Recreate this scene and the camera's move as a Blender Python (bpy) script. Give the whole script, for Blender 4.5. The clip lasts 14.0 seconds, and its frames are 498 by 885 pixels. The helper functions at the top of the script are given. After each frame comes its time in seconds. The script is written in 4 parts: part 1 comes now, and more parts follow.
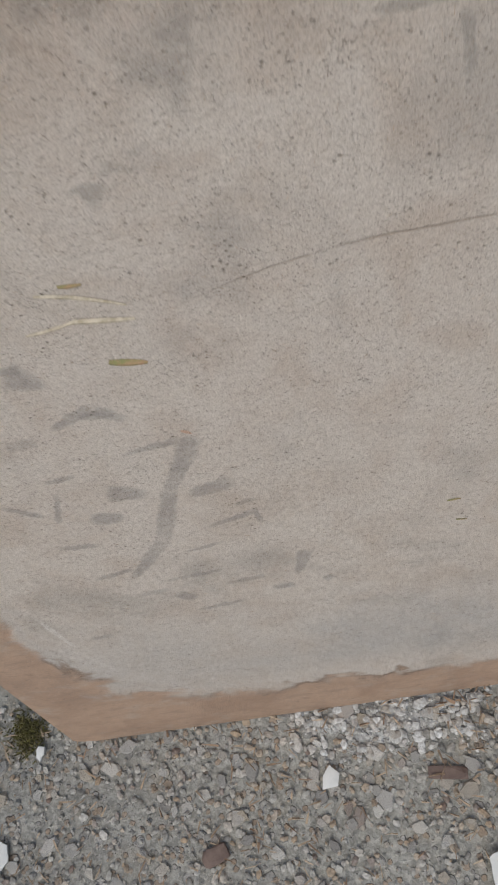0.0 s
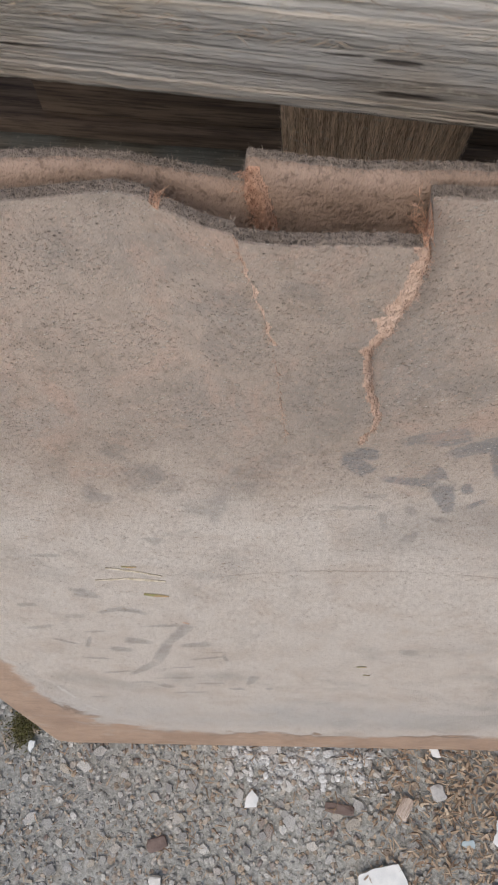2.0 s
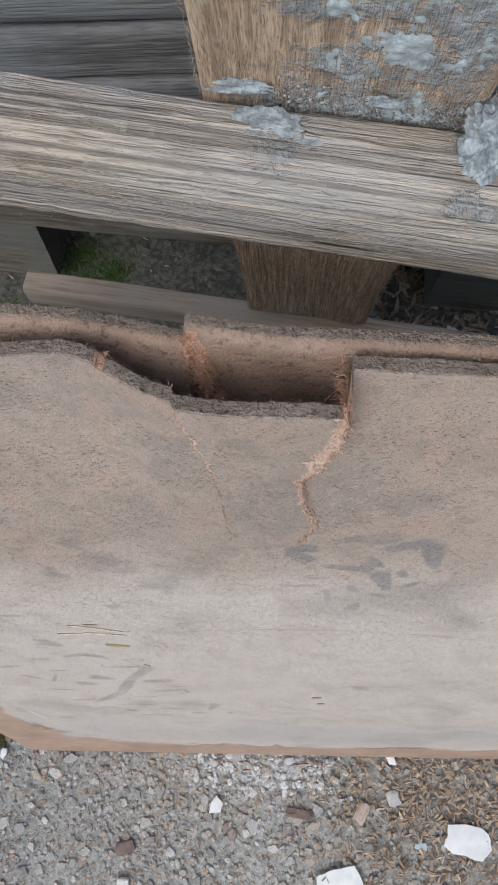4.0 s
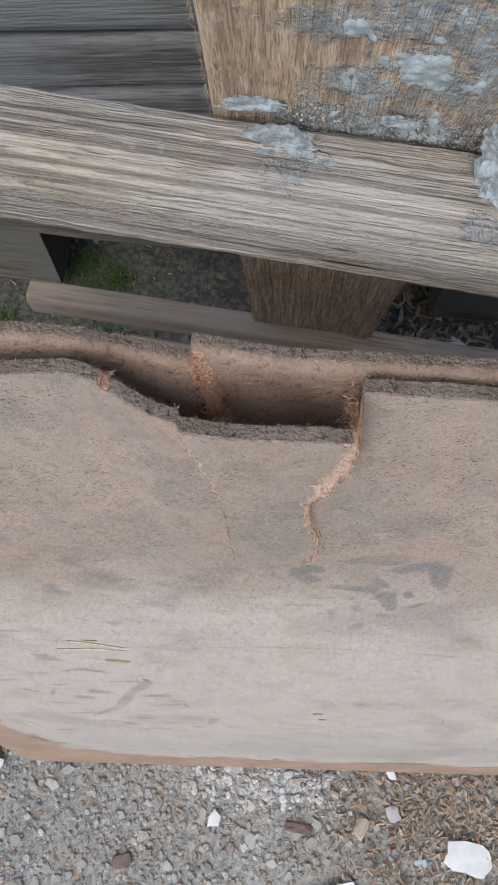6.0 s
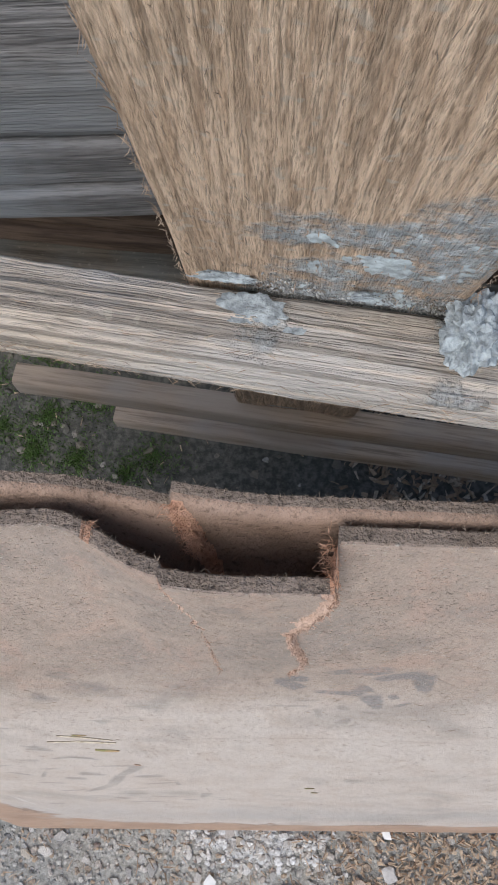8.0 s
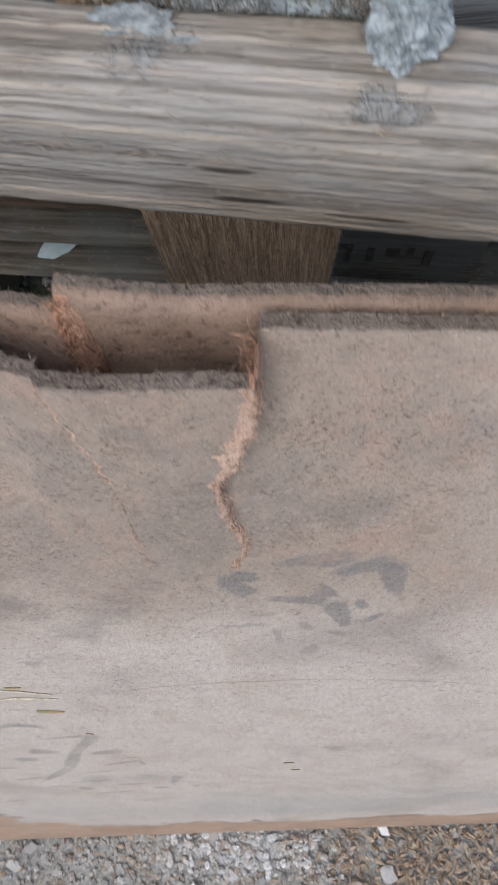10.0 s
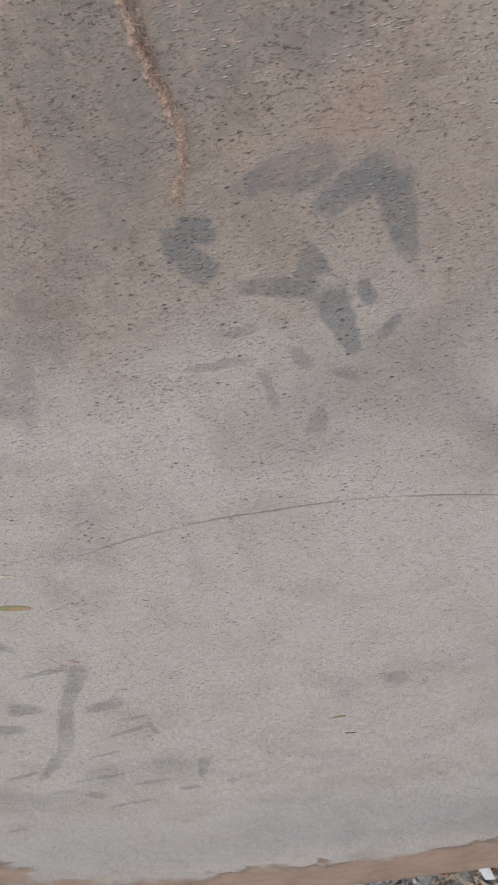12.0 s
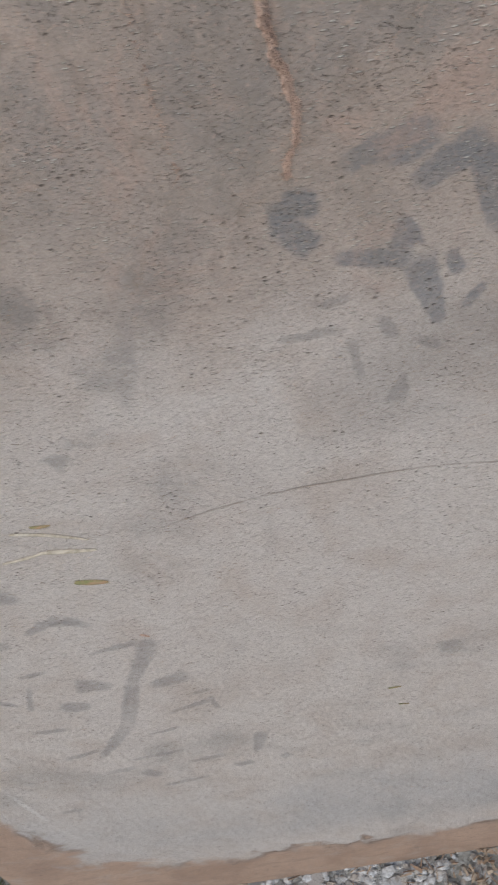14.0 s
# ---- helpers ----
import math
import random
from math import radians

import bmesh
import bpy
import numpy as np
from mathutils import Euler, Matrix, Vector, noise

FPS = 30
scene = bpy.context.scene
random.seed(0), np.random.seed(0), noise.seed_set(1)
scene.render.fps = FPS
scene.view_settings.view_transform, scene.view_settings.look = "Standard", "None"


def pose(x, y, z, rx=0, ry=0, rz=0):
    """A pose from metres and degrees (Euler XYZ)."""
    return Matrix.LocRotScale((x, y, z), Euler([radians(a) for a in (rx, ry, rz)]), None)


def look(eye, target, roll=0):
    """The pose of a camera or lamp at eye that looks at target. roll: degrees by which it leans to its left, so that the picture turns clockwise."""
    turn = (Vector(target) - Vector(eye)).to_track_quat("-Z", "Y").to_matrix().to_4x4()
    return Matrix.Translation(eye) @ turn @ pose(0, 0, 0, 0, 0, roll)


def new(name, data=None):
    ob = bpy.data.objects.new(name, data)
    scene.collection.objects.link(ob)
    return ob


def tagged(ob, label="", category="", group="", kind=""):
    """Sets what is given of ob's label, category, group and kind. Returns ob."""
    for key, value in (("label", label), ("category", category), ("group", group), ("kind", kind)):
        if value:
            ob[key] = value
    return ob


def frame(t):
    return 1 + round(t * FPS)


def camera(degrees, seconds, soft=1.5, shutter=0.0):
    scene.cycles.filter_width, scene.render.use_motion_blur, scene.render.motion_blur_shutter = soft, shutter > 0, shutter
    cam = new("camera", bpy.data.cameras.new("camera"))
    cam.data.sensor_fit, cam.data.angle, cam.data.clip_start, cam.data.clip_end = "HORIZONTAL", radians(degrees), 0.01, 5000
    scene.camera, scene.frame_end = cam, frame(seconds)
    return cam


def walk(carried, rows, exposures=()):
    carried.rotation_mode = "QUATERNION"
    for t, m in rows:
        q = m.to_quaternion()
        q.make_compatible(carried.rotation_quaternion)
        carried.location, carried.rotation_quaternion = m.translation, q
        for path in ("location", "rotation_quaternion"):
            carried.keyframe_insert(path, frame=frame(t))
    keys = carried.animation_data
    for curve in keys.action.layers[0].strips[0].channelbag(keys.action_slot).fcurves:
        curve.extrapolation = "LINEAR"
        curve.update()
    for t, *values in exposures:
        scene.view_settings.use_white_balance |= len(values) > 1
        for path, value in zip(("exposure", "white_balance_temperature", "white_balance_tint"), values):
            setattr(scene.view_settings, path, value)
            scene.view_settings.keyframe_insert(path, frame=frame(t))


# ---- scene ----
cam = camera(34.7, 14.0, soft=2.0, shutter=0.3)
EXPOSURES = [(0, 0.10, 6950, 7), (0.5, 0.10, 7200, 11), (1, 0.22, 7900, 20), (1.5, 0.36, 7200, 15), (2, 0.42, 6900, 10), (2.5, 0.47, 6500, 9), (3.5, 0.55, 6500, 8),
             (6, 0.62, 6500, 8), (7, 0.70, 6600, 10), (9.5, 0.68, 6500, 9), (10, 0.55, 6500, 10), (10.5, 0.32, 6950, 19), (11, 0.24, 6600, 11), (11.5, 0.18, 6500, 8), (12.5, 0.15, 6500, 7), (14, 0.13, 6500, 8)]
PATH = [
    (0, (0.052, 0.062, 0.478), (-0.212, 0.866, -1.334), -27.0),
    (0.5, (0.052, 0.069, 0.532), (-0.214, 0.83, -1.299), -24.8),
    (1, (0.06, 0.102, 0.585), (-0.206, 0.814, -1.265), -20.7),
    (1.5, (0.072, 0.123, 0.608), (-0.173, 0.78, -1.265), -20.2),
    (2, (0.073, 0.13, 0.629), (-0.152, 0.758, -1.257), -19.8),
    (2.5, (0.08, 0.144, 0.638), (-0.143, 0.735, -1.26), -19.0),
    (3, (0.081, 0.145, 0.656), (-0.106, 0.714, -1.252), -17.6),
    (3.5, (0.084, 0.158, 0.66), (-0.088, 0.715, -1.253), -16.9),
    (3.7, (0.085, 0.162, 0.656), (-0.087, 0.712, -1.259), -17.3),
    (5.8, (0.083, 0.168, 0.652), (-0.096, 0.72, -1.262), -17.2),
    (6, (0.083, 0.169, 0.652), (-0.091, 0.731, -1.26), -16.5),
    (6.5, (0.085, 0.17, 0.655), (-0.089, 0.744, -1.253), -16.3),
    (7, (0.085, 0.19, 0.664), (-0.087, 0.783, -1.238), -15.9),
    (7.2, (0.087, 0.195, 0.665), (-0.087, 0.798, -1.234), -15.9),
    (9.3, (0.086, 0.187, 0.648), (-0.018, 0.811, -1.249), -11.2),
    (9.5, (0.086, 0.181, 0.642), (-0.018, 0.797, -1.258), -11.2),
    (10, (0.099, 0.16, 0.613), (-0.036, 0.864, -1.254), -13.8),
    (10.5, (0.102, 0.115, 0.575), (0.0, 1.135, -1.143), -17.4),
    (11, (0.092, 0.11, 0.52), (-0.124, 1.146, -1.178), -18.9),
    (11.5, (0.087, 0.083, 0.509), (-0.139, 1.133, -1.177), -20.6),
    (12, (0.102, 0.082, 0.511), (-0.127, 1.135, -1.174), -20.7),
    (12.5, (0.113, 0.079, 0.506), (-0.083, 1.137, -1.18), -19.7),
    (13, (0.117, 0.076, 0.504), (-0.071, 1.137, -1.181), -19.7),
    (13.5, (0.104, 0.073, 0.51), (-0.077, 1.14, -1.172), -19.6),
    (14, (0.078, 0.072, 0.519), (-0.129, 1.131, -1.165), -20.8),
]
walk(cam, [(t, look(eye, target, roll)) for t, eye, target, roll in PATH], EXPOSURES)

# ---- sky and sun: an overcast day ----
world = bpy.data.worlds.new("overcast_sky")
scene.world = world
world.use_nodes = True
wn = world.node_tree
sky = wn.nodes.new("ShaderNodeTexSky")
sky.sky_type, sky.sun_disc = "NISHITA", False
sky.sun_elevation, sky.sun_rotation = radians(52), radians(200)
sky.air_density, sky.dust_density, sky.ozone_density = 1.0, 2.0, 1.0
wn.links.new(sky.outputs[0], wn.nodes["Background"].inputs[0])
wn.nodes["Background"].inputs[1].default_value = 0.1
sun = new("sun", bpy.data.lights.new("sun", "SUN"))
sun.data.energy, sun.data.angle, sun.data.color = 1.2, radians(45), (1.0, 0.97, 0.93)
sun.matrix_world = look((-0.55, -1.6, 2.1), (0, 0, 0))


# ---- materials ----
def tree(name):
    m = bpy.data.materials.new(name)
    m.use_nodes = True
    nt = m.node_tree
    return m, nt, nt.nodes["Principled BSDF"]


def node(nt, kind, **kw):
    n = nt.nodes.new(kind)
    for k, v in kw.items():
        if k in n.inputs:
            n.inputs[k].default_value = v
        else:
            setattr(n, k, v)
    return n


def link(nt, a, b):
    nt.links.new(a, b)


def coords(nt, scale=(1, 1, 1), turn=(0, 0, 0), place=(0, 0, 0), source="Object"):
    tc = node(nt, "ShaderNodeTexCoord")
    mp = node(nt, "ShaderNodeMapping")
    mp.inputs["Scale"].default_value = scale
    mp.inputs["Rotation"].default_value = turn
    mp.inputs["Location"].default_value = place
    link(nt, tc.outputs[source], mp.inputs[0])
    return mp.outputs[0]


def noisy(nt, vec, scale, detail=4, rough=0.55, distort=0.0):
    n = node(nt, "ShaderNodeTexNoise")
    n.inputs["Scale"].default_value = scale
    n.inputs["Detail"].default_value = detail
    n.inputs["Roughness"].default_value = rough
    n.inputs["Distortion"].default_value = distort
    link(nt, vec, n.inputs["Vector"])
    return n.outputs["Fac"]


def span(nt, value, a, b, lo=0.0, hi=1.0, smooth=True):
    n = node(nt, "ShaderNodeMapRange")
    n.interpolation_type = "SMOOTHSTEP" if smooth else "LINEAR"
    for i, v in enumerate((a, b, lo, hi)):
        n.inputs[i + 1].default_value = v
    link(nt, value, n.inputs[0])
    return n.outputs[0]


def calc(nt, op, a, b=None):
    n = node(nt, "ShaderNodeMath")
    n.operation = op
    for i, v in enumerate((a, b)):
        if v is None:
            continue
        if isinstance(v, (int, float)):
            n.inputs[i].default_value = v
        else:
            link(nt, v, n.inputs[i])
    if op == "MULTIPLY_ADD":
        n.inputs[2].default_value = 1.0
    return n.outputs[0]


def blend(nt, fac, a, b, mode="MIX"):
    n = node(nt, "ShaderNodeMix")
    n.data_type, n.blend_type = "RGBA", mode
    for v, i in ((fac, 0), (a, 6), (b, 7)):
        if isinstance(v, (int, float)):
            n.inputs[i].default_value = v
        elif isinstance(v, tuple):
            n.inputs[i].default_value = (*v, 1)
        else:
            link(nt, v, n.inputs[i])
    return n.outputs[2]


def bump(nt, bs, height, distance, strength=1.0):
    n = node(nt, "ShaderNodeBump")
    n.inputs["Distance"].default_value = distance
    n.inputs["Strength"].default_value = strength
    link(nt, height, n.inputs["Height"])
    link(nt, n.outputs[0], bs.inputs["Normal"])


def patch(nt, vec, x, v, rx, rv, turn=0.0, flat="xz", box=0.55):
    """A soft oval mark on a face in the x-z or x-y plane: 1 at its middle, 0 at its rim."""
    mp = node(nt, "ShaderNodeMapping")
    mp.vector_type = "TEXTURE"
    mp.inputs["Location"].default_value = (x, 0, v) if flat == "xz" else (x, v, 0)
    mp.inputs["Rotation"].default_value = (0, radians(turn), 0) if flat == "xz" else (0, 0, radians(turn))
    mp.inputs["Scale"].default_value = (rx, 10, rv) if flat == "xz" else (rx, rv, 10)
    link(nt, vec, mp.inputs[0])
    ab = node(nt, "ShaderNodeVectorMath", operation="ABSOLUTE")
    link(nt, mp.outputs[0], ab.inputs[0])
    sp = node(nt, "ShaderNodeSeparateXYZ")
    link(nt, ab.outputs[0], sp.inputs[0])
    a, b = sp.outputs[0], sp.outputs[2 if flat == "xz" else 1]
    wide = calc(nt, "MULTIPLY", calc(nt, "MAXIMUM", a, b), box)
    size = calc(nt, "ADD", wide, calc(nt, "MULTIPLY", calc(nt, "ADD", a, b), 1.0 - box))
    return calc(nt, "SUBTRACT", 1.0, size)


def wedge(nt, vec, x, v, rx, rv, turn=0.0, taper=0.0):
    """A hard-edged mark on the x-z plane, rx long and rv wide, that widens along its length by taper."""
    mp = node(nt, "ShaderNodeMapping")
    mp.vector_type = "TEXTURE"
    mp.inputs["Location"].default_value = (x, 0, v)
    mp.inputs["Rotation"].default_value = (0, radians(turn), 0)
    mp.inputs["Scale"].default_value = (rx, 10, rv)
    link(nt, vec, mp.inputs[0])
    sp = node(nt, "ShaderNodeSeparateXYZ")
    link(nt, mp.outputs[0], sp.inputs[0])
    wide = calc(nt, "MAXIMUM", calc(nt, "MULTIPLY_ADD", sp.outputs[0], taper), 0.15)
    across = calc(nt, "DIVIDE", calc(nt, "ABSOLUTE", sp.outputs[2]), wide)
    along_it = calc(nt, "ABSOLUTE", sp.outputs[0])
    size = calc(nt, "ADD", calc(nt, "MULTIPLY", calc(nt, "MAXIMUM", along_it, across), 0.8), calc(nt, "MULTIPLY", calc(nt, "ADD", along_it, across), 0.17))
    return calc(nt, "SUBTRACT", 1.0, size)


def wedges(nt, vec, rows):
    """The strongest of several marks; each takes up the one before it, which keeps the shader small at any time."""
    out = None
    for row in rows:
        here = vec
        if out is not None:
            tie = node(nt, "ShaderNodeVectorMath", operation="MULTIPLY_ADD")
            link(nt, out, tie.inputs[0]), link(nt, vec, tie.inputs[2])
            tie.inputs[1].default_value = (1e-9, 1e-9, 1e-9)
            here = tie.outputs[0]
        p = wedge(nt, here, *row)
        out = p if out is None else calc(nt, "MAXIMUM", out, p)
    return out


def marks(nt, vec, rows, flat="xz", box=0.55):
    out = None
    for row in rows:
        p = patch(nt, vec, *row, flat=flat, box=box)
        out = p if out is None else calc(nt, "MAXIMUM", out, p)
    return out


# where the panel's left foot stands, and its lean
FOOT_X, FOOT_Y, LEAN_BACK = -0.1425, 0.1003, 14.06


def panel_skin():
    """Pressed fibreboard with a dirty paper-like skin, brown where damp, sanded orange at foot and side."""
    m, nt, bs = tree("fibreboard_skin")
    tc = coords(nt)
    wv = tc
    for scale, much in ((60.0, 0.0024), (330.0, 0.0026)):
        wob = node(nt, "ShaderNodeTexNoise", Scale=scale, Detail=3.0)
        link(nt, tc, wob.inputs["Vector"])
        off = node(nt, "ShaderNodeVectorMath", operation="MULTIPLY_ADD")
        link(nt, wob.outputs["Color"], off.inputs[0])
        off.inputs[1].default_value = (much, 0, much)
        off.inputs[2].default_value = (-much / 2, 0, -much / 2)
        warp = node(nt, "ShaderNodeVectorMath", operation="ADD")
        link(nt, wv, warp.inputs[0]), link(nt, off.outputs[0], warp.inputs[1])
        wv = warp.outputs[0]
    sep = node(nt, "ShaderNodeSeparateXYZ")
    link(nt, tc, sep.inputs[0])
    big = noisy(nt, tc, 9, 5, 0.6, 0.4)
    mid = noisy(nt, tc, 38, 5, 0.6, 0.6)
    fine = noisy(nt, coords(nt, (1, 1, 1.6)), 420, 3, 0.6)
    # pale below, brown above
    h = calc(nt, "ADD", sep.outputs[2], calc(nt, "MULTIPLY", calc(nt, "SUBTRACT", big, 0.5), 0.16))
    h = calc(nt, "SUBTRACT", h, calc(nt, "MULTIPLY", sep.outputs[0], -0.10))
    brown = calc(nt, "MULTIPLY", span(nt, h, 0.365, 0.450), span(nt, sep.outputs[0], 0.115 - FOOT_X, 0.175 - FOOT_X, 1.0, 0.45))
    col = blend(nt, brown, (0.62, 0.562, 0.515), (0.41, 0.333, 0.280))
    col = blend(nt, span(nt, mid, 0.42, 0.75, 0, 0.50), col, (0.45, 0.355, 0.29))
    col = blend(nt, span(nt, noisy(nt, tc, 16, 4, 0.6, 0.8), 0.5, 0.75, 0, 0.60), col, (0.31, 0.285, 0.265))
    # grey scuffs and dark smears
    shift = lambda x: x - FOOT_X
    scuffs = [(0.1010, 0.4213, 0.0115, 0.0038, -8, 0.35), (0.1055, 0.4205, 0.0065, 0.0042, -20, 0.0), (0.1130, 0.4150, 0.0096, 0.0040, -26, 0.2),
              (0.1216, 0.4072, 0.0118, 0.0040, 84, -0.35), (0.0812, 0.4130, 0.0044, 0.0040, 18, 0.0), (0.0772, 0.4105, 0.0040, 0.0050, 0, 0.0),
              (0.0798, 0.4050, 0.0050, 0.0040, 45, 0.0), (0.0952, 0.3960, 0.0098, 0.0028, 12, 0.2), (0.1026, 0.4008, 0.0048, 0.0036, -90, -0.6),
              (0.1068, 0.3843, 0.0108, 0.0036, 80, -0.5), (0.1131, 0.3908, 0.0038, 0.0020, 80, 0.0), (0.1172, 0.3806, 0.0038, 0.0016, -42, 0.0)]
    faint = [(0.0780, 0.3790, 0.0084, 0.0015, 3, 0.0), (0.0847, 0.3868, 0.0046, 0.0015, -5, 0.0), (0.0967, 0.3765, 0.0042, 0.0018, 78, 0.0),
             (0.0880, 0.3685, 0.0072, 0.0014, 88, 0.0), (0.0975, 0.3566, 0.0056, 0.0026, -70, -0.5), (0.1060, 0.3690, 0.0040, 0.0016, 40, 0.0),
             (0.0093, 0.4243, 0.0055, 0.0022, -70, 0.2), (0.0052, 0.4154, 0.0050, 0.0020, 40, 0), (-0.0068, 0.3892, 0.0050, 0.0040, 20, -0.5), (0.0143, 0.4047, 0.0050, 0.0060, 0, 0), (-0.0380, 0.3081, 0.0045, 0.0018, 10, -0.3),
             (-0.0219, 0.2831, 0.0060, 0.0018, 5, 0), (-0.0410, 0.3428, 0.0070, 0.0018, 0, 0.2), (-0.0663, 0.2912, 0.0060, 0.0022, 0, 0), (0.0104, 0.2243, 0.0045, 0.0014, -10, 0)]
    smears = [(-0.0290, 0.2838, 0.0092, 0.0024, -22, 0.3), (-0.0180, 0.2826, 0.0055, 0.0028, 38, -0.2), (-0.0060, 0.2500, 0.0165, 0.0034, -60, 0.2),
              (-0.0187, 0.2230, 0.0215, 0.0035, -69, 0.0), (-0.0335, 0.1970, 0.0180, 0.0031, -51, 0.3), (-0.0110, 0.2636, 0.0108, 0.0017, -5, 0.3),
              (0.0005, 0.2622, 0.0042, 0.0034, -40, 0.0), (0.0014, 0.2362, 0.0090, 0.0038, -14, 0.25), (0.0035, 0.2150, 0.0106, 0.0016, -17, 0.3),
              (0.0128, 0.2145, 0.0054, 0.0014, 84, 0.0), (-0.0268, 0.2415, 0.0080, 0.0044, 16, -0.3), (-0.0385, 0.2290, 0.0070, 0.0040, 12, -0.2),
              (0.0225, 0.1755, 0.0104, 0.0028, -72, 0.55), (-0.0016, 0.1690, 0.0088, 0.0018, -5, 0.3), (0.0120, 0.1580, 0.0050, 0.0024, 0, 0.0),
              (0.0310, 0.1589, 0.0026, 0.0022, -30, 0.0), (-0.0284, 0.1630, 0.0050, 0.0036, 50, 0.0), (-0.0215, 0.1790, 0.0130, 0.0013, -5, 0.0),
              (-0.0350, 0.3030, 0.0064, 0.0048, 40, -0.6), (-0.0490, 0.2765, 0.0058, 0.0028, -5, 0.0), (-0.0447, 0.2560, 0.0058, 0.0014, -8, 0.0),
              (-0.0522, 0.2403, 0.0104, 0.0013, -68, 0.0), (-0.0640, 0.2410, 0.0084, 0.0015, 40, 0.0), (-0.0500, 0.1900, 0.0100, 0.0016, -10, 0.0),
              (-0.0400, 0.1700, 0.0080, 0.0020, -5, 0.0), (-0.0160, 0.1500, 0.0120, 0.0015, -6, 0.0), (-0.0750, 0.1370, 0.0060, 0.0018, 0, 0.0),
              (-0.0120, 0.1990, 0.0080, 0.0010, -12, 0.0), (-0.0560, 0.2140, 0.0080, 0.0018, 8, 0.0), (-0.0700, 0.2620, 0.0090, 0.0020, -14, 0.0)]
    clouds = [(0.0066, 0.4244, 0.0085, 0.0050, 30), (-0.0071, 0.3899, 0.0050, 0.0090, -20), (0.0142, 0.4042, 0.0060, 0.0130, -10),
              (0.0725, 0.4830, 0.0135, 0.0070, 0), (0.0361, 0.4404, 0.0130, 0.0100, 0), (0.046, 0.3994, 0.0130, 0.0270, 25),
              (0.023, 0.4900, 0.0300, 0.0130, 0), (0.070, 0.430, 0.014, 0.026, 0), (0.0012, 0.3476, 0.0090, 0.0040, 0),
              (0.105, 0.440, 0.020, 0.010, 0), (0.078, 0.448, 0.036, 0.026, 0), (0.104, 0.222, 0.012, 0.005, 0), (0.045, 0.470, 0.010, 0.020, 10), (0.130, 0.470, 0.020, 0.014, 0),
              (0.030, 0.385, 0.006, 0.020, 20), (0.012, 0.3559, 0.012, 0.006, 0), (-0.03, 0.45, 0.02, 0.015, 0)]
    dry = span(nt, noisy(nt, coords(nt, (1, 1, 2.2), (0, 0.3, 0)), 130, 6, 0.72, 0.8), 0.36, 0.56, 0.80, 1.0)
    grain_mask = calc(nt, "MULTIPLY", span(nt, noisy(nt, tc, 700, 3, 0.7), 0.30, 0.58, 0.65, 1.0), dry)
    msk = span(nt, wedges(nt, wv, [(shift(a), *r) for a, *r in scuffs]), -0.08, 0.34)
    msk = calc(nt, "MULTIPLY", calc(nt, "MULTIPLY", msk, span(nt, mid, 0.28, 0.55, 0.82, 1.0)), grain_mask)
    col = blend(nt, calc(nt, "MULTIPLY", msk, 0.80), col, (0.145, 0.166, 0.186))
    msk = calc(nt, "MULTIPLY", span(nt, wedges(nt, wv, [(shift(a), *r) for a, *r in faint]), -0.10, 0.4), grain_mask)
    col = blend(nt, calc(nt, "MULTIPLY", msk, 0.50), col, (0.20, 0.195, 0.185))
    msk = span(nt, wedges(nt, wv, [(shift(a), *r) for a, *r in smears]), -0.10, 0.40)
    msk = calc(nt, "MULTIPLY", calc(nt, "MULTIPLY", msk, span(nt, mid, 0.30, 0.55, 0.55, 1.0)), grain_mask)
    col = blend(nt, calc(nt, "MULTIPLY", msk, 0.62), col, (0.225, 0.215, 0.215))
    wob = node(nt, "ShaderNodeTexNoise", Scale=38.0, Detail=5.0)
    link(nt, tc, wob.inputs["Vector"])
    off = node(nt, "ShaderNodeVectorMath", operation="MULTIPLY_ADD")
    link(nt, wob.outputs["Color"], off.inputs[0])
    off.inputs[1].default_value = (0.050, 0, 0.050)
    off.inputs[2].default_value = (-0.025, 0, -0.025)
    warp = node(nt, "ShaderNodeVectorMath", operation="ADD")
    link(nt, tc, warp.inputs[0]), link(nt, off.outputs[0], warp.inputs[1])
    msk = span(nt, marks(nt, warp.outputs[0], [(shift(a), *r) for a, *r in clouds]), -0.1, 0.6)
    msk = calc(nt, "MULTIPLY", msk, span(nt, noisy(nt, tc, 95, 6, 0.7, 0.6), 0.36, 0.6, 0.25, 1.0))
    col = blend(nt, calc(nt, "MULTIPLY", msk, 0.52), col, (0.21, 0.20, 0.19))
    # mottling of the damp upper part
    mot = calc(nt, "MULTIPLY", span(nt, noisy(nt, tc, 34, 7, 0.7, 1.2), 0.47, 0.64), brown)
    col = blend(nt, calc(nt, "MULTIPLY", mot, 0.55), col, (0.27, 0.235, 0.20))
    mot = calc(nt, "MULTIPLY", span(nt, noisy(nt, coords(nt, place=(3, 5, 1)), 42, 7, 0.7, 1.0), 0.50, 0.66), brown)
    col = blend(nt, calc(nt, "MULTIPLY", mot, 0.5), col, (0.49, 0.33, 0.26))
    mot = calc(nt, "MULTIPLY", span(nt, noisy(nt, coords(nt, place=(9, 2, 4)), 120, 6, 0.7, 0.5), 0.52, 0.66), brown)
    col = blend(nt, calc(nt, "MULTIPLY", mot, 0.45), col, (0.23, 0.185, 0.15))
    col = blend(nt, span(nt, noisy(nt, coords(nt, (1, 1, 2), place=(2, 2, 7)), 22, 6, 0.65, 0.8), 0.52, 0.70, 0, 0.35), col, (0.50, 0.42, 0.36))
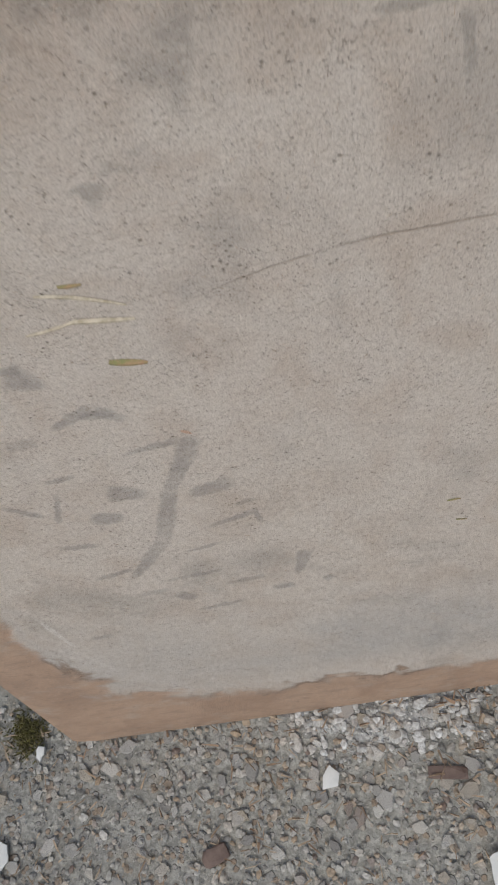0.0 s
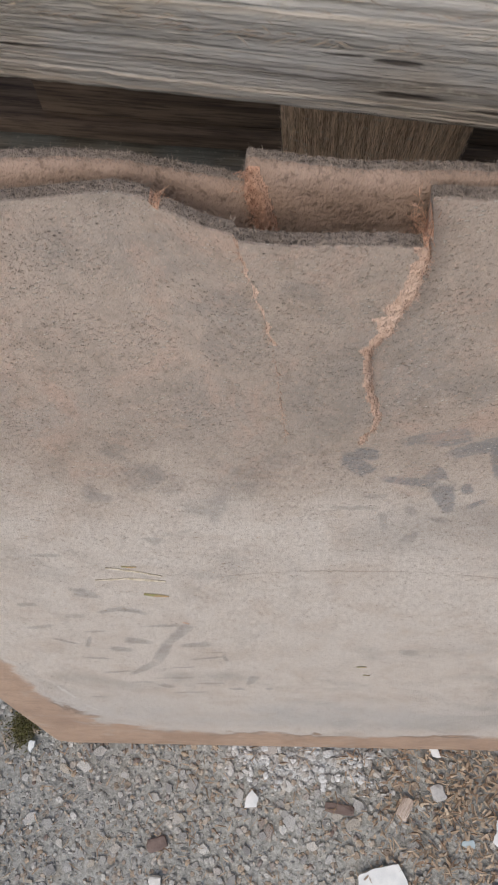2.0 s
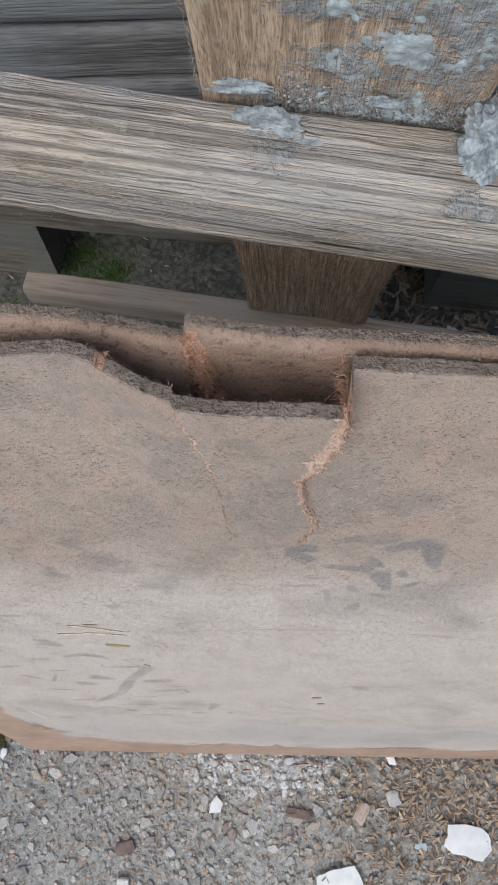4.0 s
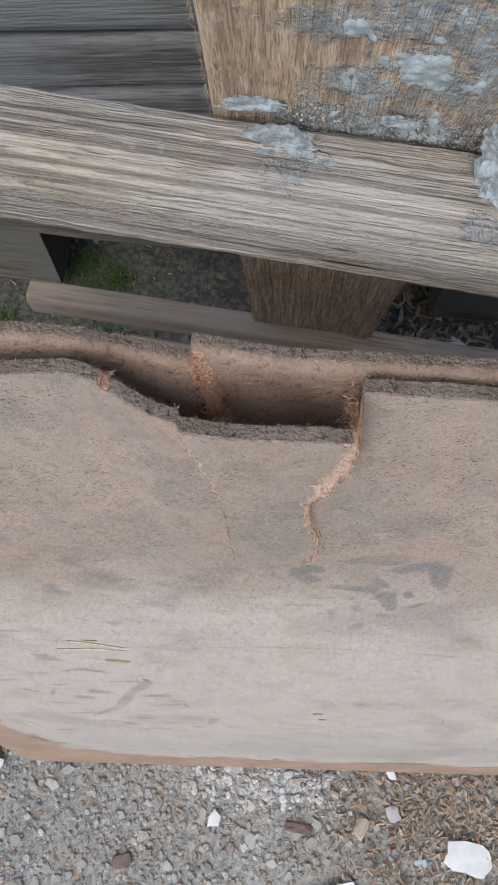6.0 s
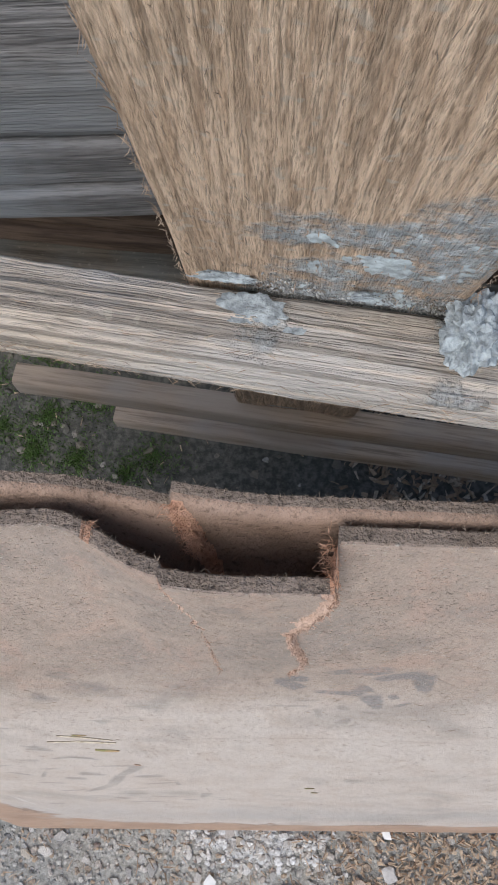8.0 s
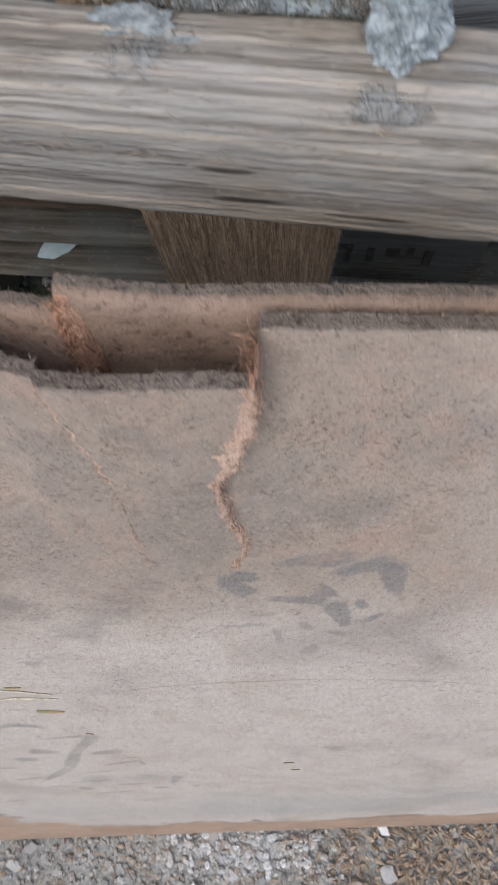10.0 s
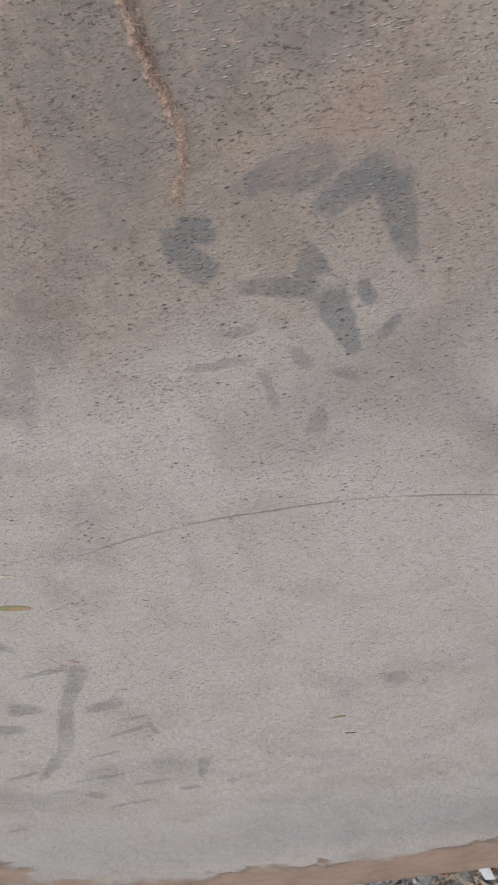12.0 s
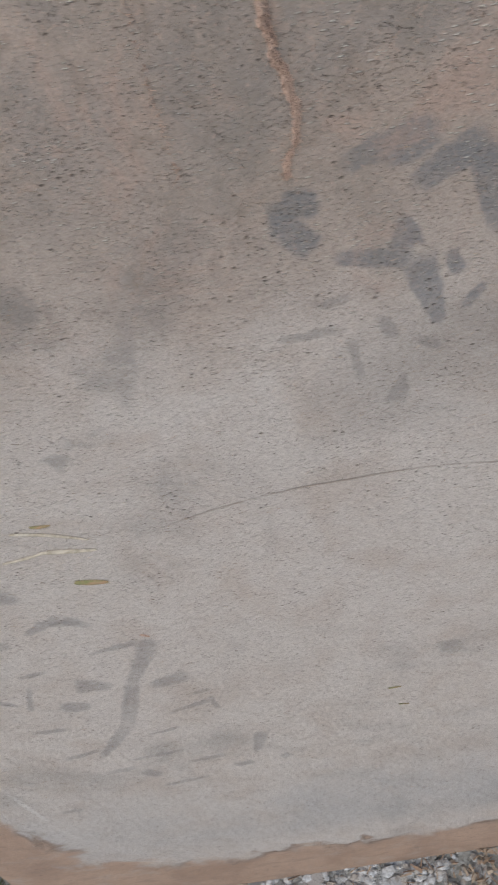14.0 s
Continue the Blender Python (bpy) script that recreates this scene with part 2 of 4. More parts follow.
    bluish = calc(nt, "MULTIPLY", span(nt, sep.outputs[2], 0.05, 0.085), span(nt, sep.outputs[2], 0.10, 0.165, 1, 0))
    col = blend(nt, calc(nt, "MULTIPLY", bluish, span(nt, big, 0.35, 0.6, 0.15, 0.6)), col, (0.42, 0.42, 0.425))
    # a long fine scratch
    sx = calc(nt, "SUBTRACT", sep.outputs[0], shift(0.075))
    line = calc(nt, "ADD", sep.outputs[2], calc(nt, "MULTIPLY", calc(nt, "MULTIPLY", sx, sx), 2.2))
    line = calc(nt, "ADD", line, calc(nt, "MULTIPLY", calc(nt, "SUBTRACT", big, 0.5), 0.004))
    line = calc(nt, "ABSOLUTE", calc(nt, "SUBTRACT", line, 0.3268))
    scratch = calc(nt, "MULTIPLY", span(nt, line, 0.0001, 0.0005, 1, 0), span(nt, sep.outputs[0], shift(0.0), shift(0.05)))
    scratch = calc(nt, "MULTIPLY", scratch, span(nt, mid, 0.35, 0.55, 0.25, 0.9))
    col = blend(nt, calc(nt, "MULTIPLY", scratch, 0.48), col, (0.20, 0.14, 0.10))
    # the orange border where the skin is worn off
    foot = calc(nt, "POWER", calc(nt, "DIVIDE", calc(nt, "MAXIMUM", sep.outputs[2], 0.0005), 0.046), -1.2)
    side = calc(nt, "POWER", calc(nt, "DIVIDE", calc(nt, "MAXIMUM", sep.outputs[0], 0.0005), 0.028), -1.2)
    edge = calc(nt, "POWER", calc(nt, "ADD", foot, side), -0.833)
    edge = calc(nt, "ADD", edge, calc(nt, "MULTIPLY", calc(nt, "SUBTRACT", mid, 0.5), 0.75))
    edge = calc(nt, "ADD", edge, calc(nt, "MULTIPLY", calc(nt, "SUBTRACT", big, 0.5), 0.70))
    worn = span(nt, edge, 0.86, 1.06, 1, 0)
    wcol = blend(nt, span(nt, mid, 0.35, 0.7), (0.45, 0.285, 0.19), (0.34, 0.205, 0.135))
    wcol = blend(nt, span(nt, noisy(nt, coords(nt, (1, 1, 3)), 60, 5, 0.65, 0.5), 0.48, 0.68, 0, 0.6), wcol, (0.27, 0.17, 0.12))
    wcol = blend(nt, span(nt, noisy(nt, coords(nt, (1, 1, 1.8), place=(4, 4, 4)), 170, 6, 0.75), 0.55, 0.66, 0, 0.7), wcol, (0.17, 0.10, 0.065))
    wcol = blend(nt, span(nt, noisy(nt, coords(nt, (1, 1, 1.8), place=(6, 1, 4)), 30, 5, 0.7), 0.52, 0.68, 0, 0.55), wcol, (0.46, 0.37, 0.30))
    rim = calc(nt, "MULTIPLY", span(nt, calc(nt, "ABSOLUTE", calc(nt, "SUBTRACT", edge, 0.97)), 0.0, 0.10, 1, 0), span(nt, noisy(nt, tc, 24, 3), 0.42, 0.58))
    col = blend(nt, calc(nt, "MULTIPLY", rim, 0.8), col, (0.15, 0.10, 0.07))
    col = blend(nt, span(nt, calc(nt, "ABSOLUTE", calc(nt, "SUBTRACT", edge, 1.10)), 0.0, 0.12, 0.30, 0), col, (0.58, 0.55, 0.53))
    col = blend(nt, calc(nt, "MULTIPLY", worn, 0.85), col, wcol)
    scrape = span(nt, wedges(nt, wv, [(shift(-0.0925), 0.148, 0.020, 0.0014, 82), (shift(-0.0870), 0.112, 0.015, 0.0012, 72)]), -0.1, 0.4)
    col = blend(nt, calc(nt, "MULTIPLY", scrape, span(nt, noisy(nt, tc, 90, 4), 0.40, 0.60, 0.1, 0.8)), col, (0.68, 0.65, 0.62))
    dot = span(nt, noisy(nt, coords(nt, (1, 1, 1.5), place=(8, 8, 1)), 260, 5, 0.75), 0.54, 0.64)
    col = blend(nt, calc(nt, "MULTIPLY", calc(nt, "MULTIPLY", dot, rim), 0.75), col, (0.10, 0.065, 0.045))
    # fibre flecks: pale threads and dark pits, at two sizes
    pale = pits = None
    for size, turn, lo in ((1.0, 0.5, 0.42), (2.1, -0.35, 0.36), (1.5, 1.1, 0.45)):
        thr = node(nt, "ShaderNodeTexVoronoi", Scale=1.0)
        link(nt, coords(nt, (330 * size, 330 * size, 1150 * size), (0, turn, 0)), thr.inputs["Vector"])
        cell = node(nt, "ShaderNodeSeparateColor")
        link(nt, thr.outputs["Color"], cell.inputs[0])
        near = calc(nt, "ADD", calc(nt, "ADD", thr.outputs["Distance"], calc(nt, "MULTIPLY", cell.outputs[1], 0.12)), span(nt, cell.outputs[0], 0.68, 0.80, 0, 0.4))
        a = calc(nt, "MULTIPLY", span(nt, near, 0.14, 0.32, 1, 0), span(nt, noisy(nt, tc, 70 * size, 3), lo, lo + 0.18))
        pale = a if pale is None else calc(nt, "MAXIMUM", pale, a)
        pit = node(nt, "ShaderNodeTexVoronoi", Scale=1.0)
        link(nt, coords(nt, (420 * size, 420 * size, 800 * size), (0, -turn, 0)), pit.inputs["Vector"])
        cell = node(nt, "ShaderNodeSeparateColor")
        link(nt, pit.outputs["Color"], cell.inputs[0])
        near = calc(nt, "ADD", calc(nt, "ADD", pit.outputs["Distance"], calc(nt, "MULTIPLY", cell.outputs[1], 0.16)), span(nt, cell.outputs[0], 0.48, 0.60, 0, 0.4))
        a = calc(nt, "MULTIPLY", span(nt, near, 0.10, 0.28, 1, 0), span(nt, noisy(nt, tc, 55 * size, 3), lo + 0.04, lo + 0.2))
        pits = a if pits is None else calc(nt, "MAXIMUM", pits, a)
    worn_less = calc(nt, "SUBTRACT", 1.0, calc(nt, "MULTIPLY", worn, 0.7))
    pale, pits = calc(nt, "MULTIPLY", pale, worn_less), calc(nt, "MULTIPLY", pits, worn_less)
    col = blend(nt, calc(nt, "MULTIPLY", pale, 0.72), col, (0.74, 0.69, 0.62))
    col = blend(nt, calc(nt, "MULTIPLY", pits, 0.74), col, (0.12, 0.093, 0.076))
    speck = calc(nt, "MULTIPLY", span(nt, noisy(nt, coords(nt, (1, 1, 1.7), place=(5, 1, 9)), 760, 5, 0.8), 0.56, 0.68), span(nt, brown, 0.0, 1.0, 0.25, 1.0))
    speck = calc(nt, "MULTIPLY", speck, span(nt, noisy(nt, coords(nt, place=(2, 4, 8)), 70, 4, 0.65), 0.38, 0.64, 0.15, 1.0))
    col = blend(nt, calc(nt, "MULTIPLY", speck, 0.50), col, (0.16, 0.115, 0.090))
    rosy = calc(nt, "MULTIPLY", span(nt, noisy(nt, coords(nt, place=(1, 7, 3)), 780, 4, 0.75), 0.56, 0.66), brown)
    col = blend(nt, calc(nt, "MULTIPLY", rosy, 0.45), col, (0.60, 0.42, 0.33))
    tiny = noisy(nt, tc, 1700, 3, 0.7)
    col = blend(nt, span(nt, fine, 0.30, 0.70, 0.0, 0.20), col, (0.24, 0.20, 0.17))
    col = blend(nt, span(nt, tiny, 0.42, 0.66, 0.0, 0.46), col, (0.25, 0.21, 0.18))
    link(nt, col, bs.inputs["Base Color"])
    bs.inputs["Roughness"].default_value = 0.85
    bs.inputs["Specular IOR Level"].default_value = 0.25
    hh = calc(nt, "ADD", calc(nt, "MULTIPLY", calc(nt, "ADD", fine, tiny), 0.4), calc(nt, "ADD", calc(nt, "MULTIPLY", pale, 0.5), calc(nt, "MULTIPLY", pits, -0.9)))
    hh = calc(nt, "ADD", hh, calc(nt, "MULTIPLY", worn, -0.8))
    hh = calc(nt, "ADD", hh, calc(nt, "MULTIPLY", scratch, -0.4))
    hh = calc(nt, "ADD", hh, calc(nt, "MULTIPLY", speck, -0.35))
    bump(nt, bs, hh, 0.0008, 0.9)
    return m


def fibre_mat(name, a, b, dark, scale=520, rough=0.92, pits=0.5, relief=0.0012):
    """Open fibre of the same board: sawn or torn."""
    m, nt, bs = tree(name)
    tc = coords(nt)
    col = blend(nt, span(nt, noisy(nt, tc, 60, 4), 0.35, 0.65), a, b)
    f = noisy(nt, tc, scale, 4, 0.7)
    col = blend(nt, span(nt, f, 0.52, 0.68, 0, pits), col, dark)
    link(nt, col, bs.inputs["Base Color"])
    bs.inputs["Roughness"].default_value = rough
    bs.inputs["Specular IOR Level"].default_value = 0.15
    bump(nt, bs, calc(nt, "ADD", calc(nt, "MULTIPLY", f, -1.0), noisy(nt, tc, scale * 2.3, 2)), relief, 1.0)
    return m


def wood(name, light, dark, streak=(9, 160, 160), grey=None, rough=0.85, relief=0.0006, mortar=None, fleck=0.0, flat="xz", bands=0.0, band_size=(1.6, 240, 240), knots=None, wash=0.5):
    """Weathered timber with its grain along local x."""
    m, nt, bs = tree(name)
    tc = coords(nt)
    g = noisy(nt, coords(nt, streak), 1.0, 6, 0.62, 0.25)
    h = noisy(nt, coords(nt, (streak[0] * 4, streak[1] * 4, streak[2] * 4)), 1.0, 3, 0.6)
    w = noisy(nt, tc, 14, 4)
    col = blend(nt, span(nt, g, 0.32, 0.66), light, dark)
    col = blend(nt, span(nt, h, 0.46, 0.66, 0, 0.6), col, tuple(0.45 * c for c in dark))
    if grey:
        col = blend(nt, span(nt, w, 0.40, 0.62, 0, 0.75), col, grey)
    if bands:
        b = noisy(nt, coords(nt, band_size, place=(3, 1, 2)), 1.0, 3, 0.5, 0.12)
        col = blend(nt, span(nt, b, 0.52, 0.60, 0, bands), col, tuple(0.62 * c for c in dark))
        col = blend(nt, span(nt, b, 0.34, 0.44, bands, 0), col, tuple(1.12 * c for c in light))
        g = calc(nt, "SUBTRACT", g, calc(nt, "MULTIPLY", b, 1.2))
    if fleck:
        col = blend(nt, span(nt, noisy(nt, tc, 300, 2), 0.62, 0.7, 0, fleck), col, (0.55, 0.5, 0.42))
    hh = calc(nt, "ADD", g, calc(nt, "MULTIPLY", h, 0.5))
    if knots:
        q = calc(nt, "ADD", marks(nt, tc, knots), calc(nt, "MULTIPLY", calc(nt, "SUBTRACT", noisy(nt, coords(nt, (0.4, 1, 2)), 400, 4), 0.5), 1.2))
        q = span(nt, q, 0.0, 0.5)
        col = blend(nt, calc(nt, "MULTIPLY", q, 0.85), col, (0.075, 0.055, 0.045))
        hh = calc(nt, "SUBTRACT", hh, calc(nt, "MULTIPLY", q, 0.8))
    if mortar:
        wv = tc
        p = marks(nt, wv, mortar, flat)
        p = calc(nt, "ADD", p, calc(nt, "MULTIPLY", calc(nt, "SUBTRACT", noisy(nt, tc, 120, 6, 0.7), 0.5), 3.4))
        k = calc(nt, "MULTIPLY", span(nt, p, -0.40, 0.5), span(nt, noisy(nt, tc, 420, 4, 0.7), 0.32, 0.55, 0.3, 1.0))
        mc = blend(nt, span(nt, noisy(nt, tc, 260, 4), 0.4, 0.65), (0.34, 0.385, 0.41), (0.58, 0.64, 0.67))
        col = blend(nt, calc(nt, "MULTIPLY", k, wash), col, mc)
        hh = calc(nt, "ADD", hh, calc(nt, "MULTIPLY", k, calc(nt, "ADD", 0.2, noisy(nt, tc, 500, 4))))
    link(nt, col, bs.inputs["Base Color"])
    bs.inputs["Roughness"].default_value = rough
    bs.inputs["Specular IOR Level"].default_value = 0.2
    bump(nt, bs, hh, relief, 1.0)
    return m


def stone_mat(name, ramp, source="Random Per Island", rough=0.8):
    m, nt, bs = tree(name)
    gi = node(nt, "ShaderNodeNewGeometry")
    r = node(nt, "ShaderNodeValToRGB")
    r.color_ramp.interpolation = "LINEAR"
    el = r.color_ramp.elements
    while len(el) < len(ramp):
        el.new(0.5)
    for e, (p, c) in zip(el, ramp):
        e.position, e.color = p, (*c, 1)
    link(nt, gi.outputs[source], r.inputs[0])
    tc = coords(nt)
    n = noisy(nt, tc, 500, 4)
    col = blend(nt, span(nt, n, 0.35, 0.65, 0, 0.45), r.outputs[0], (0.10, 0.09, 0.08))
    link(nt, col, bs.inputs["Base Color"])
    bs.inputs["Roughness"].default_value = rough
    bump(nt, bs, n, 0.0006, 0.7)
    return m


def ground_mat():
    m, nt, bs = tree("gritty_concrete")
    tc = coords(nt)
    n1, n2, n3 = noisy(nt, tc, 300, 5, 0.7), noisy(nt, tc, 45, 4), noisy(nt, tc, 6, 4)
    col = blend(nt, span(nt, n1, 0.35, 0.68), (0.26, 0.26, 0.238), (0.50, 0.495, 0.465))
    height = n1
    for scale, lo, hi in ((95.0, 0.30, 0.36), (230.0, 0.30, 0.42)):
        vo = node(nt, "ShaderNodeTexVoronoi", Scale=scale)
        jit = node(nt, "ShaderNodeVectorMath", operation="MULTIPLY_ADD")
        wb = node(nt, "ShaderNodeTexNoise", Scale=scale * 2.2, Detail=2.0)
        link(nt, tc, wb.inputs["Vector"])
        link(nt, wb.outputs["Color"], jit.inputs[0])
        jit.inputs[1].default_value = (0.45 / scale,) * 3
        link(nt, tc, jit.inputs[2])
        link(nt, jit.outputs[0], vo.inputs["Vector"])
        sp = node(nt, "ShaderNodeSeparateColor")
        link(nt, vo.outputs["Color"], sp.inputs[0])
        stone = calc(nt, "MULTIPLY", span(nt, vo.outputs["Distance"], lo, hi, 1, 0), span(nt, sp.outputs[0], 0.42, 0.46))
        sc = blend(nt, sp.outputs[1], (0.28, 0.275, 0.265), (0.60, 0.59, 0.57))
        sc = blend(nt, span(nt, sp.outputs[2], 0.72, 0.78, 0, 0.8), sc, (0.40, 0.29, 0.20))
        sc = blend(nt, span(nt, noisy(nt, tc, 900, 3), 0.4, 0.65, 0, 0.3), sc, (0.2, 0.18, 0.16))
        col = blend(nt, calc(nt, "MULTIPLY", stone, 0.9), col, sc)
        height = calc(nt, "ADD", height, calc(nt, "MULTIPLY", stone, 0.6))
    col = blend(nt, span(nt, n2, 0.52, 0.74, 0, 0.38), col, (0.33, 0.275, 0.20))
    col = blend(nt, span(nt, n3, 0.4, 0.7, 0, 0.25), col, (0.18, 0.175, 0.165))
    # a pale smear of dried mortar near the panel's foot
    p = marks(nt, tc, [(0.040, 0.090, 0.034, 0.016, 6), (0.012, 0.094, 0.020, 0.008, 0), (0.070, 0.098, 0.026, 0.012, 0)], "xy")
    p = calc(nt, "ADD", p, calc(nt, "MULTIPLY", calc(nt, "SUBTRACT", noisy(nt, tc, 110, 6, 0.7), 0.5), 3.0))
    k = span(nt, p, 0.0, 0.5)
    col = blend(nt, calc(nt, "MULTIPLY", k, 0.85), col, blend(nt, span(nt, noisy(nt, tc, 330, 5, 0.7), 0.38, 0.62), (0.44, 0.44, 0.43), (0.70, 0.71, 0.71)))
    height = calc(nt, "ADD", height, calc(nt, "MULTIPLY", k, 0.6))
    link(nt, col, bs.inputs["Base Color"])
    bs.inputs["Roughness"].default_value = 0.9
    bump(nt, bs, height, 0.0014, 1.0)
    return m


def plain(name, a, b, scale=120, rough=0.7, relief=0.0004):
    m, nt, bs = tree(name)
    tc = coords(nt)
    n = noisy(nt, tc, scale, 5, 0.6)
    link(nt, blend(nt, span(nt, n, 0.35, 0.68), a, b), bs.inputs["Base Color"])
    bs.inputs["Roughness"].default_value = rough
    bump(nt, bs, n, relief, 0.8)
    return m


# where mortar ran down the post: height along it, place across it, and the two half sizes
SPLASHES = [(0.552, -0.018, 0.0075, 0.024), (0.546, 0.004, 0.005, 0.014), (0.535, -0.014, 0.010, 0.012), (0.509, -0.010, 0.0130, 0.027), (0.527, -0.001, 0.006, 0.010), (0.562, -0.022, 0.006, 0.008), (0.540, -0.024, 0.012, 0.006)]
SKIN = panel_skin()
SAWN = fibre_mat("sawn_fibre_edge", (0.32, 0.262, 0.22), (0.24, 0.195, 0.16), (0.05, 0.04, 0.036), 480, pits=0.75)
TORN = fibre_mat("torn_fibre", (0.64, 0.465, 0.370), (0.53, 0.360, 0.275), (0.29, 0.175, 0.12), 520, pits=0.35)
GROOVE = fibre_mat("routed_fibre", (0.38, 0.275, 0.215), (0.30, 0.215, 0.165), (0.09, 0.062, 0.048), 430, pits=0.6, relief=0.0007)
RAW = fibre_mat("fresh_torn_fibre", (0.66, 0.415, 0.295), (0.54, 0.310, 0.210), (0.26, 0.14, 0.09), 480, pits=0.45)
RAIL = wood("weathered_rail_wood", (0.69, 0.60, 0.50), (0.34, 0.295, 0.245), (22, 560, 560), grey=(0.58, 0.565, 0.545), relief=0.0026, fleck=0.45, bands=0.6, band_size=(1.3, 380, 380), knots=[(0.005, -0.030, 0.0065, 0.0014), (-0.006, -0.029, 0.0060, 0.0008), (0.008, -0.045, 0.0110, 0.0018), (-0.09, -0.040, 0.012, 0.001), (0.035, -0.050, 0.014, 0.0012)],
            mortar=[(-0.006, 0.001, 0.006, 0.002), (0.034, -0.003, 0.006, 0.002)])
POST = wood("rough_sawn_post_wood", (0.78, 0.60, 0.44), (0.54, 0.385, 0.265), (70, 640, 640), relief=0.0022, fleck=0.5, flat="xy", bands=0.55, band_size=(22, 520, 520),
            mortar=SPLASHES + [(0.545, -0.020, 0.022, 0.010), (0.505, -0.010, 0.008, 0.030), (0.285, 0.004, 0.003, 0.008), (0.276, -0.016, 0.003, 0.006)], wash=0.9)
GREYWOOD = wood("grey_weathered_beam_wood", (0.35, 0.35, 0.355), (0.165, 0.165, 0.17), (16, 260, 260), grey=(0.30, 0.33, 0.36), relief=0.0014, bands=0.35, band_size=(2.0, 110, 110))
PALLET = wood("old_pallet_wood", (0.18, 0.155, 0.125), (0.075, 0.064, 0.052), (9, 140, 140), grey=(0.125, 0.13, 0.125), fleck=0.1, relief=0.0010)
BROWN = wood("brown_damp_wood", (0.12, 0.085, 0.062), (0.055, 0.038, 0.028), (10, 150, 150))
BATTEN = wood("planed_batten_wood", (0.54, 0.43, 0.33), (0.36, 0.27, 0.20), (8, 190, 190), relief=0.0004, grey=(0.42, 0.375, 0.33))
MORTAR = plain("grey_mortar", (0.19, 0.215, 0.23), (0.44, 0.495, 0.52), 420, 0.9, 0.0010)
SPLASH = plain("pale_bluish_mortar", (0.28, 0.315, 0.33), (0.50, 0.575, 0.605), 260, 0.9, 0.0012)
PAINT = plain("flaked_white_paint", (0.80, 0.81, 0.80), (0.68, 0.70, 0.70), 90, 0.5)
BLUEPAINT = plain("pale_blue_paint", (0.44, 0.54, 0.58), (0.36, 0.45, 0.49), 90, 0.55)
GROUND = ground_mat()
GRIT = stone_mat("mixed_grit", [(0.0, (0.26, 0.26, 0.245)), (0.3, (0.45, 0.445, 0.42)), (0.55, (0.53, 0.52, 0.49)), (0.74, (0.45, 0.34, 0.235)), (0.93, (0.60, 0.59, 0.565)), (1.0, (0.24, 0.17, 0.14))])
STRAW = stone_mat("straw_and_wood_bits", [(0.0, (0.38, 0.27, 0.18)), (0.5, (0.58, 0.46, 0.34)), (1.0, (0.30, 0.19, 0.12))])
GRASS = stone_mat("dry_grass", [(0.0, (0.38, 0.34, 0.13)), (0.6, (0.50, 0.44, 0.24)), (1.0, (0.14, 0.26, 0.06))])
MOSS = stone_mat("green_moss", [(0.0, (0.045, 0.12, 0.015)), (0.5, (0.09, 0.20, 0.03)), (1.0, (0.055, 0.085, 0.025))])
# two dark colours that paint damp and shade into the ground behind the panel
SHADE_SHEET = plain("damp_shade_sheet", (0.045, 0.047, 0.042), (0.125, 0.122, 0.108), 200, 0.85, 0.002)
SHADEGRIT = stone_mat("shaded_damp_grit", [(0.0, (0.05, 0.05, 0.045)), (0.5, (0.12, 0.115, 0.10)), (0.9, (0.17, 0.15, 0.12)), (1.0, (0.35, 0.34, 0.32))])
FRAY = stone_mat("frayed_edge_fibres", [(0.0, (0.20, 0.16, 0.13)), (0.6, (0.34, 0.27, 0.215)), (1.0, (0.50, 0.40, 0.31))])
FUZZ = stone_mat("loose_fibres", [(0.0, (0.45, 0.33, 0.24)), (0.5, (0.58, 0.44, 0.32)), (1.0, (0.25, 0.19, 0.15))])


# ---- building helpers ----
def mesh_ob(name, verts, faces, mats, parent=None, label="", slots=None, smooth=False):
    me = bpy.data.meshes.new(name)
    me.from_pydata([tuple(map(float, v)) for v in verts], [], faces)
    for mt in mats if isinstance(mats, (list, tuple)) else [mats]:
        me.materials.append(mt)
    if slots is not None:
        me.polygons.foreach_set("material_index", slots)
    if smooth:
        me.polygons.foreach_set("use_smooth", [True] * len(me.polygons))
    me.update()
    ob = new(name, me)
    if parent:
        ob.parent = parent
    if label:
        ob["label"] = label
    return ob


def part(name, bm, material, parent, label=""):
    me = bpy.data.meshes.new(name)
    bm.normal_update()
    bm.to_mesh(me)
    bm.free()
    me.materials.append(material)
    ob = new(name, me)
    ob.parent = parent
    if label:
        ob["label"] = label
    return ob


def nz(x, y=0.0, z=0.0, s=1.0):
    return noise.noise(Vector((x * s, y * s, z * s)))


def ease(a, b, x):
    k = min(1.0, max(0.0, (x - a) / (b - a)))
    return k * k * (3 - 2 * k)


def along(rows, v):
    """The value between the rows (place, value) at v, rows in rising order."""
    if v <= rows[0][0]:
        return rows[0][1]
    for (a, p), (b, q) in zip(rows, rows[1:]):
        if v <= b:
            return p + (q - p) * (v - a) / (b - a)
    return rows[-1][1]


